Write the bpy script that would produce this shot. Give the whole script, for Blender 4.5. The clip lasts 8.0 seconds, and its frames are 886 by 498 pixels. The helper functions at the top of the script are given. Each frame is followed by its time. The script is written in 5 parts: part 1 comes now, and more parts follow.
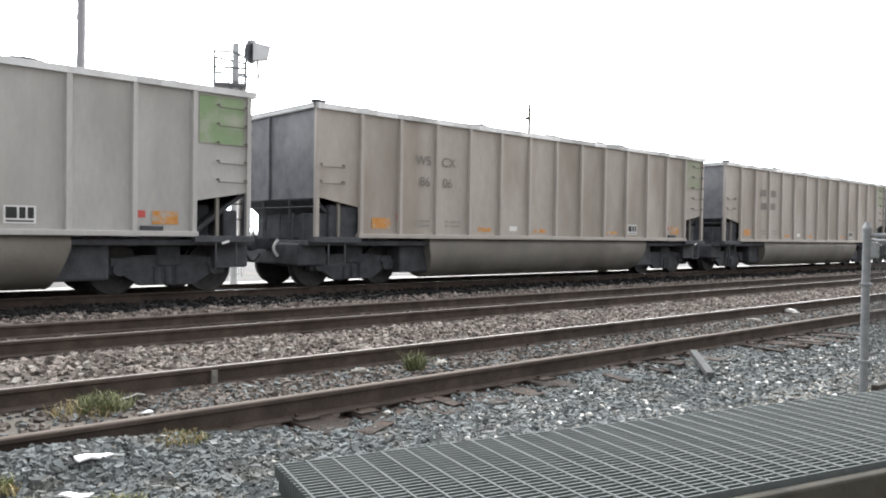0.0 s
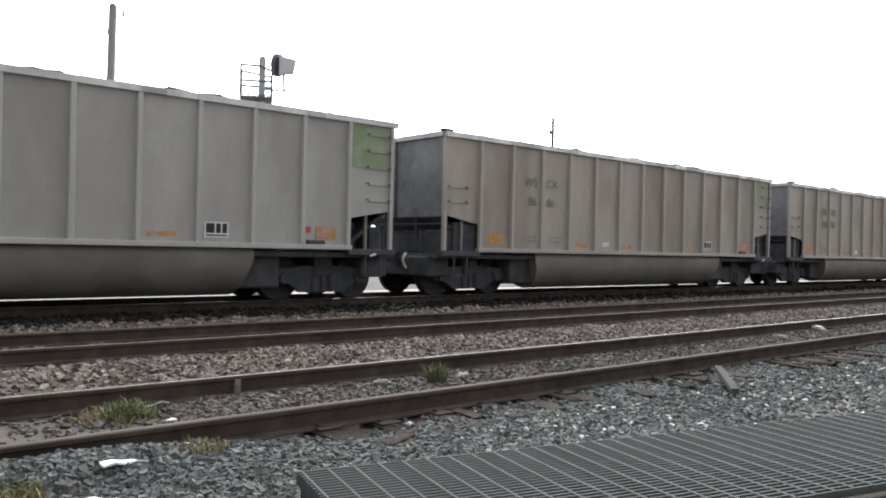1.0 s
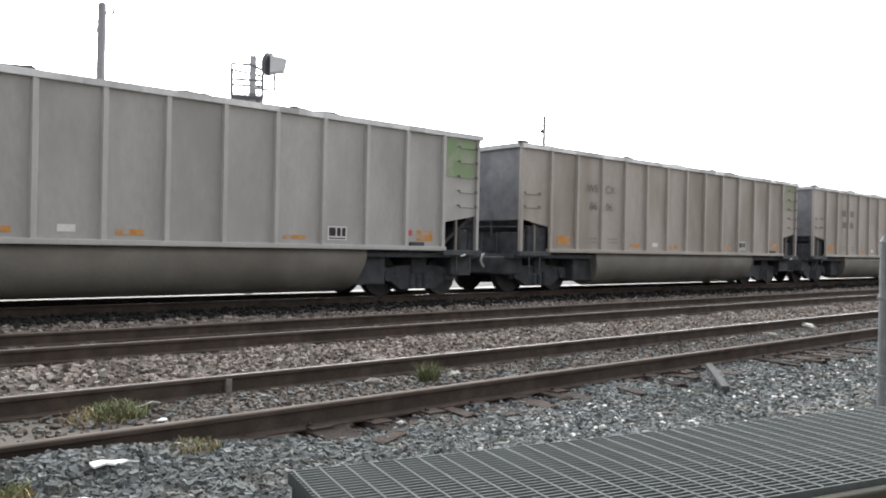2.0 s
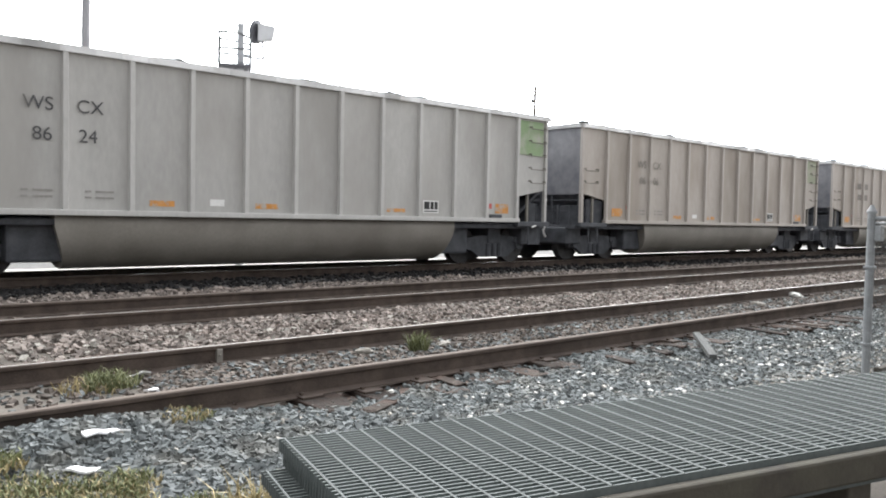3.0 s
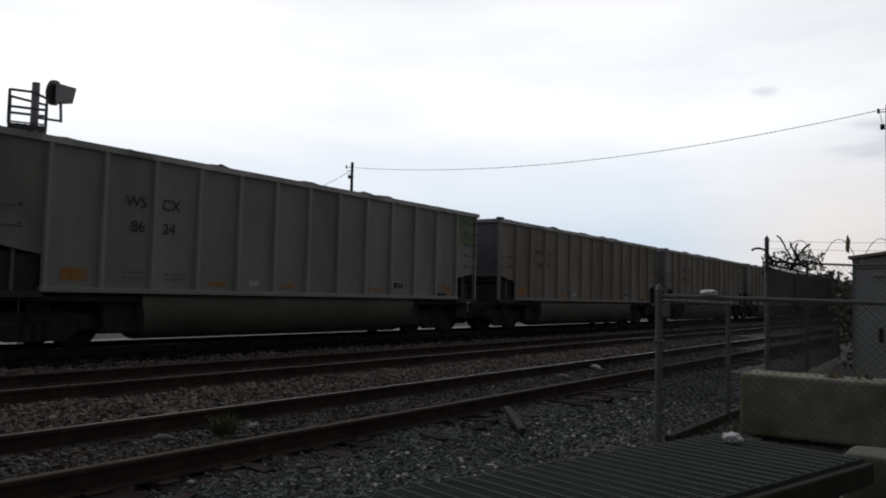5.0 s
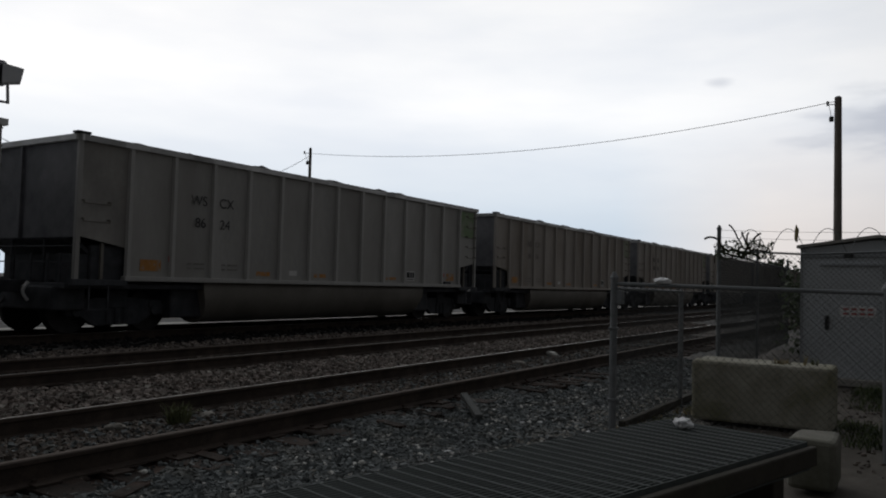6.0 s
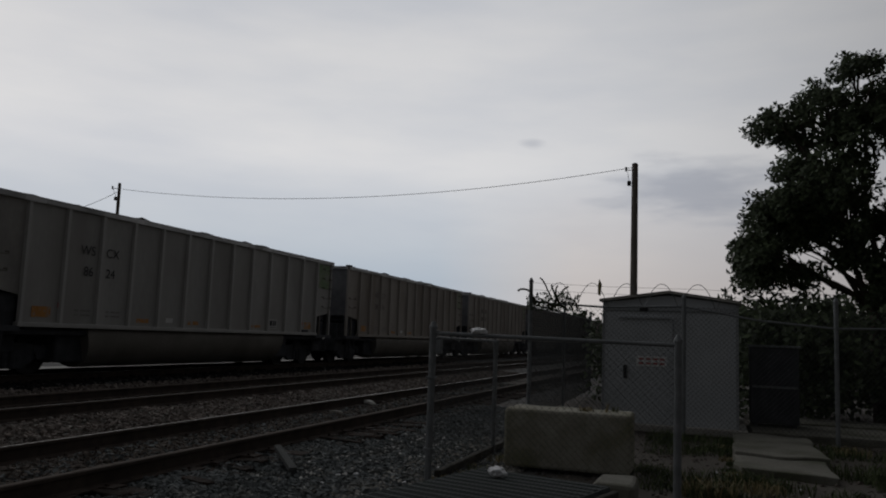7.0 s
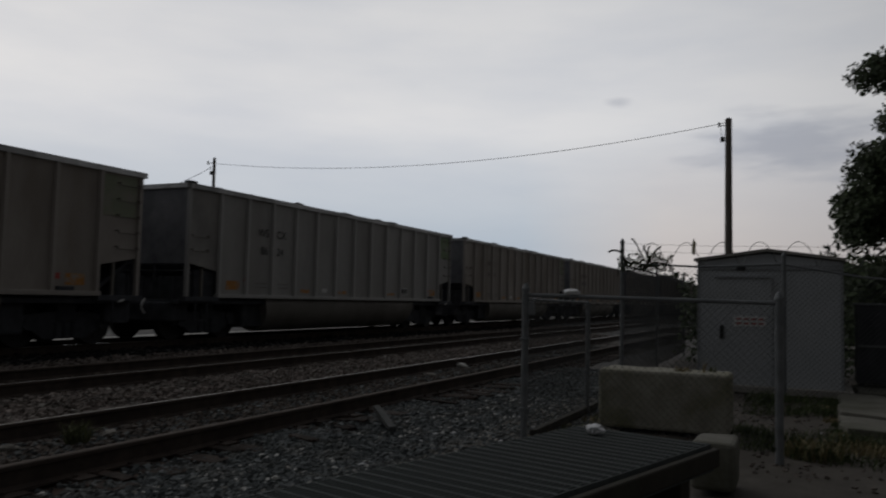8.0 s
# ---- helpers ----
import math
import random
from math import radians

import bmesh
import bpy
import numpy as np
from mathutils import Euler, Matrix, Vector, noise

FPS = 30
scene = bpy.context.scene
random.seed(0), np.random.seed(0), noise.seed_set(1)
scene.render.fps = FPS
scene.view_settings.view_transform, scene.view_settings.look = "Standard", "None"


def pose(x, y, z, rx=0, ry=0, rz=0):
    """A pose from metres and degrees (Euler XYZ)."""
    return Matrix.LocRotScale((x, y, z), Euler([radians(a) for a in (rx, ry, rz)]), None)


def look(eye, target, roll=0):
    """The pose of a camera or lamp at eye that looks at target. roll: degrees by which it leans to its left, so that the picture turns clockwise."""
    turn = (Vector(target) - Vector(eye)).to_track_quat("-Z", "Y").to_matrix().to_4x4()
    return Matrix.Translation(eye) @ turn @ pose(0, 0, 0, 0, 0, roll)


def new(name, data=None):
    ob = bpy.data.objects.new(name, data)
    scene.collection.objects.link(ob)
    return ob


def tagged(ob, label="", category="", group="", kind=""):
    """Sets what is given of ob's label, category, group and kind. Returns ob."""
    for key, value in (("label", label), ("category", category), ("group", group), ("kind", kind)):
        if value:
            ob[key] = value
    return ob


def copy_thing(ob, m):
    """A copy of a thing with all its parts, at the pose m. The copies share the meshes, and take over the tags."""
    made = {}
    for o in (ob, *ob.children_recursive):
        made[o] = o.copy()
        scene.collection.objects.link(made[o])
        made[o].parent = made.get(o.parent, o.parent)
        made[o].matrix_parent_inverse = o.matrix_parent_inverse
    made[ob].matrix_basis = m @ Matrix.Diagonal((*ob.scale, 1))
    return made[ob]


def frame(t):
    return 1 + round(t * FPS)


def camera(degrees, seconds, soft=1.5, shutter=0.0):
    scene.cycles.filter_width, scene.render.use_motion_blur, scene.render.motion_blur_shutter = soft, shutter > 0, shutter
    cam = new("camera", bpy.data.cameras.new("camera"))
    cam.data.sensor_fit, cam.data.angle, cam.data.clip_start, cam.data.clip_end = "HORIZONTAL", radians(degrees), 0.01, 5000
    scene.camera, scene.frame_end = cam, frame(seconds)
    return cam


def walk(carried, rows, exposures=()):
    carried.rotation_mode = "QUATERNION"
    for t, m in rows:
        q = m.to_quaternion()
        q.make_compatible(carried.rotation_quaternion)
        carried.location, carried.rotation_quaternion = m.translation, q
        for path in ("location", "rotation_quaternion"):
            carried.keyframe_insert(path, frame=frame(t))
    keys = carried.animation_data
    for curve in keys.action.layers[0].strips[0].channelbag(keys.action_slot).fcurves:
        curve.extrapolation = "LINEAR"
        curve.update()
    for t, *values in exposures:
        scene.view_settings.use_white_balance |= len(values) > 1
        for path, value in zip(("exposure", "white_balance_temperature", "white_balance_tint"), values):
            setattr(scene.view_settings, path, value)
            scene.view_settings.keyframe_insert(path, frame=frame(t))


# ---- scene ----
EYE = 1.35           # camera height over the yard
SPEED = 2.775        # train, metres per second along +x
cam = camera(59.13, 8.0, soft=1.9, shutter=0.15)
PATH = [
    (0.0, pose(-0.032, -0.004, EYE +0.009, 88.91, -0.84, -42.01)),
    (0.2, pose(-0.029, -0.003, EYE +0.005, 89.22, -1.00, -41.93)),
    (0.3, pose(-0.028, -0.003, EYE +0.003, 89.71, -1.09, -41.91)),
    (0.4, pose(-0.027, -0.003, EYE +0.002, 90.12, -1.19, -42.16)),
    (0.5, pose(-0.027, -0.003, EYE +0.000, 90.56, -1.31, -42.20)),
    (0.7, pose(-0.033, -0.006, EYE -0.003, 90.89, -1.33, -41.55)),
    (0.8, pose(-0.037, -0.009, EYE -0.003, 90.54, -1.26, -40.95)),
    (1.0, pose(-0.043, -0.013, EYE -0.004, 89.87, -1.31, -40.36)),
    (1.2, pose(-0.043, -0.014, EYE -0.004, 89.54, -1.63, -40.33)),
    (2.3, pose(-0.041, -0.020, EYE -0.008, 89.75, -0.73, -41.41)),
    (2.5, pose(-0.044, -0.023, EYE -0.010, 89.12, -0.61, -41.59)),
    (2.7, pose(-0.043, -0.023, EYE -0.011, 88.73, -0.88, -41.35)),
    (2.8, pose(-0.041, -0.022, EYE -0.011, 88.25, -1.00, -41.23)),
    (3.0, pose(-0.040, -0.021, EYE -0.011, 87.67, -1.13, -41.66)),
    (3.2, pose(-0.040, -0.019, EYE -0.009, 87.63, -1.30, -41.62)),
    (3.5, pose(-0.040, -0.018, EYE -0.004, 89.11, -1.70, -42.13)),
    (3.8, pose(-0.041, -0.023, EYE -0.012, 90.19, -1.70, -41.95)),
    (4.0, pose(-0.041, -0.027, EYE -0.016, 90.82, -1.54, -42.46)),
    (4.1, pose(-0.034, -0.028, EYE -0.015, 90.28, -1.08, -42.41)),
    (4.2, pose(-0.020, -0.029, EYE -0.013, 90.82, -0.59, -41.87)),
    (4.3, pose(-0.008, -0.030, EYE -0.012, 91.18, -0.58, -41.78)),
    (4.5, pose(0.012, -0.032, EYE -0.009, 91.56, -1.09, -44.66)),
    (4.7, pose(0.031, -0.016, EYE +0.011, 92.02, -1.79, -50.29)),
    (4.8, pose(0.034, -0.004, EYE +0.009, 92.93, -1.61, -53.08)),
    (5.0, pose(0.039, 0.020, EYE +0.004, 93.42, -1.40, -55.05)),
    (5.2, pose(0.038, 0.007, EYE +0.009, 93.00, -1.66, -56.38)),
    (6.3, pose(0.043, 0.014, EYE +0.011, 92.35, -1.42, -59.46)),
    (6.5, pose(0.074, 0.023, EYE +0.025, 94.52, -2.40, -64.05)),
    (6.7, pose(0.072, 0.031, EYE +0.024, 96.18, -1.69, -67.60)),
    (6.8, pose(0.070, 0.035, EYE +0.023, 96.23, -1.70, -68.84)),
    (7.0, pose(0.068, 0.042, EYE +0.022, 96.41, -2.18, -71.29)),
    (7.2, pose(0.067, 0.049, EYE +0.026, 95.88, -2.16, -70.77)),
    (7.5, pose(0.059, 0.058, EYE +0.033, 95.13, -2.06, -69.56)),
    (7.7, pose(0.040, 0.061, EYE +0.024, 95.22, -1.86, -69.29)),
    (7.8, pose(0.025, 0.062, EYE +0.015, 95.02, -1.70, -67.94)),
    (7.9, pose(0.008, 0.063, EYE +0.004, 94.60, -1.51, -67.02)),
    (8.0, pose(-0.010, 0.064, EYE -0.008, 93.68, -1.31, -64.88)),
]
LIGHT = [(0.0, 0.33, 6450, 10), (0.5, 0.09, 6450, 10), (1.0, -0.33, 6450, 10), (2.3, 0.07, 6450, 10), (2.5, 0.12, 6450, 10), (3.0, 0.44, 6450, 10), (3.5, 0.62, 6450, 10), (4.0, -0.02, 6450, 10), (4.3, -0.43, 6450, 10), (4.5, -1.00, 6420, 10), (4.7, -1.95, 6420, 10), (5.0, -3.30, 6380, 10), (5.2, -3.30, 6380, 10), (6.3, -3.40, 6400, 10), (6.5, -3.40, 6400, 10), (6.7, -3.72, 6410, 11), (7.0, -3.92, 6420, 11), (8.0, -3.90, 6420, 11)]
walk(cam, PATH, LIGHT)

# ---------------------------------------------------------------- sky and sun
def haze_colour(N, K, mp, haze):
    """Blue and cream patches of clearer air along the horizon."""
    w = N("ShaderNodeSeparateXYZ")
    K(mp.inputs[0].links[0].from_socket, w.inputs[0])
    n = N("ShaderNodeMapRange")
    n.inputs[1].default_value, n.inputs[2].default_value = 0.16, 0.33
    K(w.outputs["Y"], n.inputs[0])
    r = N("ShaderNodeValToRGB")
    e = r.color_ramp.elements
    e[0].position, e[0].color = 0.0, (0.76, 0.695, 0.655, 1)
    e[1].position, e[1].color = 1.0, (0.50, 0.595, 0.69, 1)
    K(n.outputs[0], r.inputs[0])
    K(r.outputs[0], haze.inputs["B"])


def make_world():
    w = bpy.data.worlds.new("overcast_sky")
    w.use_nodes = True
    scene.world = w
    nt = w.node_tree
    nt.nodes.clear()
    N, K = nt.nodes.new, nt.links.new
    out, bg = N("ShaderNodeOutputWorld"), N("ShaderNodeBackground")
    sky = N("ShaderNodeTexSky")
    sky.sky_type, sky.sun_disc = "NISHITA", False
    sky.sun_elevation, sky.sun_rotation = radians(28), radians(35)
    sky.dust_density = 4.0
    tc = N("ShaderNodeTexCoord")
    sep = N("ShaderNodeSeparateXYZ")
    K(tc.outputs["Generated"], sep.inputs[0])
    # glow of the cloud deck toward the hidden sun
    dot = N("ShaderNodeVectorMath")
    dot.operation = "DOT_PRODUCT"
    dot.inputs[1].default_value = (0.62, 0.74, 0.26)
    K(tc.outputs["Generated"], dot.inputs[0])
    glow = N("ShaderNodeMapRange")
    glow.interpolation_type = "SMOOTHSTEP"
    glow.inputs[1].default_value, glow.inputs[2].default_value = 0.02, 0.90
    glow.inputs[3].default_value, glow.inputs[4].default_value = 1.0, 10.5
    K(dot.outputs["Value"], glow.inputs[0])
    # cloud layers, stretched along the horizon
    mp = N("ShaderNodeMapping")
    mp.inputs["Scale"].default_value = (1.0, 1.0, 4.5)
    K(tc.outputs["Generated"], mp.inputs[0])
    n1 = N("ShaderNodeTexNoise")
    n1.inputs["Scale"].default_value, n1.inputs["Detail"].default_value, n1.inputs["Roughness"].default_value = 2.4, 7, 0.52
    K(mp.outputs[0], n1.inputs["Vector"])
    ramp = N("ShaderNodeValToRGB")
    e = ramp.color_ramp.elements
    e[0].position, e[0].color = 0.30, (0.82, 0.85, 0.90, 1)
    e[1].position, e[1].color = 0.62, (1.0, 1.0, 1.0, 1)
    K(n1.outputs["Fac"], ramp.inputs[0])
    # bluish haze low down
    low = N("ShaderNodeMapRange")
    low.inputs[1].default_value, low.inputs[2].default_value = 0.07, 0.21
    low.inputs[3].default_value, low.inputs[4].default_value = 0.85, 0.0
    K(sep.outputs["Z"], low.inputs[0])
    haze = N("ShaderNodeMix")
    haze.data_type = "RGBA"
    haze_colour(N, K, mp, haze)
    K(low.outputs[0], haze.inputs["Factor"])
    K(ramp.outputs[0], haze.inputs["A"])
    # separate grey clouds near the pole and the tree
    tone = haze.outputs["Result"]
    ragged = N("ShaderNodeTexNoise")
    ragged.inputs["Scale"].default_value, ragged.inputs["Detail"].default_value = 14.0, 5
    K(mp.outputs[0], ragged.inputs["Vector"])
    for place, size, strength in (((0.98, 0.005, 0.190), (4, 8.0, 22), 0.75), ((0.985, -0.02, 0.09), (2, 2.4, 9), 0.10), ((0.976, 0.124, 0.175), (6, 22, 120), 0.3), ((0.947, 0.211, 0.246), (8, 55, 130), 0.45), ((0.98, -0.03, 0.172), (6, 26, 120), 0.3)):
        off, scl, ln = N("ShaderNodeVectorMath"), N("ShaderNodeVectorMath"), N("ShaderNodeVectorMath")
        off.operation, scl.operation, ln.operation = "SUBTRACT", "MULTIPLY", "LENGTH"
        off.inputs[1].default_value, scl.inputs[1].default_value = place, size
        K(tc.outputs["Generated"], off.inputs[0])
        K(off.outputs[0], scl.inputs[0])
        K(scl.outputs[0], ln.inputs[0])
        wob = N("ShaderNodeMath")
        wob.operation, wob.inputs[1].default_value = "MULTIPLY_ADD", 1.6
        K(ragged.outputs["Fac"], wob.inputs[0])
        K(ln.outputs["Value"], wob.inputs[2])
        amount = N("ShaderNodeMapRange")
        amount.interpolation_type = "SMOOTHSTEP"
        amount.inputs[1].default_value, amount.inputs[2].default_value = 0.9, 2.0
        amount.inputs[3].default_value, amount.inputs[4].default_value = strength, 0.0
        K(wob.outputs[0], amount.inputs[0])
        cl = N("ShaderNodeMix")
        cl.data_type = "RGBA"
        cl.inputs["B"].default_value = (0.52, 0.55, 0.62, 1)
        K(amount.outputs[0], cl.inputs["Factor"])
        K(tone, cl.inputs["A"])
        tone = cl.outputs["Result"]
    # sky dimmed toward the unseen zenith to lower the light on the ground
    rim = N("ShaderNodeMapRange")
    rim.inputs[1].default_value, rim.inputs[2].default_value = 0.0, 1.0
    rim.inputs[3].default_value, rim.inputs[4].default_value = 1.1, 0.55
    K(sep.outputs["Z"], rim.inputs[0])
    both = N("ShaderNodeMath")
    both.operation = "MULTIPLY"
    K(glow.outputs[0], both.inputs[0])
    K(rim.outputs[0], both.inputs[1])
    mul = N("ShaderNodeVectorMath")
    mul.operation = "SCALE"
    K(tone, mul.inputs[0])
    K(both.outputs[0], mul.inputs["Scale"])
    part_sky = N("ShaderNodeVectorMath")
    part_sky.operation = "SCALE"
    part_sky.inputs["Scale"].default_value = 0.02
    K(sky.outputs[0], part_sky.inputs[0])
    add = N("ShaderNodeVectorMath")
    K(mul.outputs[0], add.inputs[0])
    K(part_sky.outputs[0], add.inputs[1])
    K(add.outputs[0], bg.inputs["Color"])
    bg.inputs["Strength"].default_value = 1.0
    K(bg.outputs[0], out.inputs[0])
    sun = bpy.data.lights.new("sun", "SUN")
    sun.energy, sun.angle, sun.color = 0.5, radians(20), (1.0, 0.96, 0.90)
    new("sun", sun).matrix_basis = look((60, 72, 50), (0, 0, 0))


make_world()


# ---------------------------------------------------------------- materials
def material(name, dark, light, rough=0.8, metal=0.0, scale=6.0, fine=60.0, bump=0.3, third=None, third_scale=1.2, third_amount=0.5,
             vary=0.0, island=False, stretch=(1, 1, 1), spec=0.3):
    """Two colours mixed by noise at two scales, an optional stain colour at a third, and bump."""
    m = bpy.data.materials.new(name)
    m.use_nodes = True
    nt = m.node_tree
    nt.nodes.clear()
    N, K = nt.nodes.new, nt.links.new
    out, b = N("ShaderNodeOutputMaterial"), N("ShaderNodeBsdfPrincipled")
    K(b.outputs[0], out.inputs[0])
    tc, mp = N("ShaderNodeTexCoord"), N("ShaderNodeMapping")
    mp.inputs["Scale"].default_value = stretch
    K(tc.outputs["Object"], mp.inputs[0])
    big, small = N("ShaderNodeTexNoise"), N("ShaderNodeTexNoise")
    for n, sc in ((big, scale), (small, fine)):
        n.inputs["Scale"].default_value, n.inputs["Detail"].default_value, n.inputs["Roughness"].default_value = sc, 5, 0.6
        K(mp.outputs[0], n.inputs["Vector"])
    mixf = N("ShaderNodeMix")
    mixf.inputs["Factor"].default_value = 0.4
    K(big.outputs["Fac"], mixf.inputs["A"])
    K(small.outputs["Fac"], mixf.inputs["B"])
    spread = N("ShaderNodeMapRange")
    spread.inputs[1].default_value, spread.inputs[2].default_value = 0.34, 0.66
    K(mixf.outputs["Result"], spread.inputs[0])
    col = N("ShaderNodeMix")
    col.data_type = "RGBA"
    col.inputs["A"].default_value, col.inputs["B"].default_value = (*dark, 1), (*light, 1)
    K(spread.outputs[0], col.inputs["Factor"])
    last = col.outputs["Result"]
    if third:
        st = N("ShaderNodeTexNoise")
        st.inputs["Scale"].default_value, st.inputs["Detail"].default_value = third_scale, 4
        K(mp.outputs[0], st.inputs["Vector"])
        r = N("ShaderNodeMapRange")
        r.inputs[1].default_value, r.inputs[2].default_value, r.inputs[4].default_value = 0.48, 0.66, third_amount
        K(st.outputs["Fac"], r.inputs[0])
        c2 = N("ShaderNodeMix")
        c2.data_type = "RGBA"
        c2.inputs["B"].default_value = (*third, 1)
        K(r.outputs[0], c2.inputs["Factor"])
        K(last, c2.inputs["A"])
        last = c2.outputs["Result"]
    if vary:
        if island:
            src = N("ShaderNodeNewGeometry").outputs["Random Per Island"]
        else:
            src = N("ShaderNodeObjectInfo").outputs["Random"]
        r = N("ShaderNodeMapRange")
        r.inputs[3].default_value, r.inputs[4].default_value = 1 - vary, 1 + vary
        K(src, r.inputs[0])
        sc = N("ShaderNodeVectorMath")
        sc.operation = "SCALE"
        K(last, sc.inputs[0])
        K(r.outputs[0], sc.inputs["Scale"])
        last = sc.outputs[0]
    K(last, b.inputs["Base Color"])
    rr = N("ShaderNodeMapRange")
    rr.inputs[3].default_value, rr.inputs[4].default_value = max(rough - 0.12, 0.05), min(rough + 0.12, 1)
    K(small.outputs["Fac"], rr.inputs[0])
    K(rr.outputs[0], b.inputs["Roughness"])
    b.inputs["Metallic"].default_value = metal
    b.inputs["Specular IOR Level"].default_value = spec
    if bump:
        bm_ = N("ShaderNodeBump")
        bm_.inputs["Strength"].default_value, bm_.inputs["Distance"].default_value = bump, 0.02
        K(mixf.outputs["Result"], bm_.inputs["Height"])
        K(bm_.outputs[0], b.inputs["Normal"])
    return m


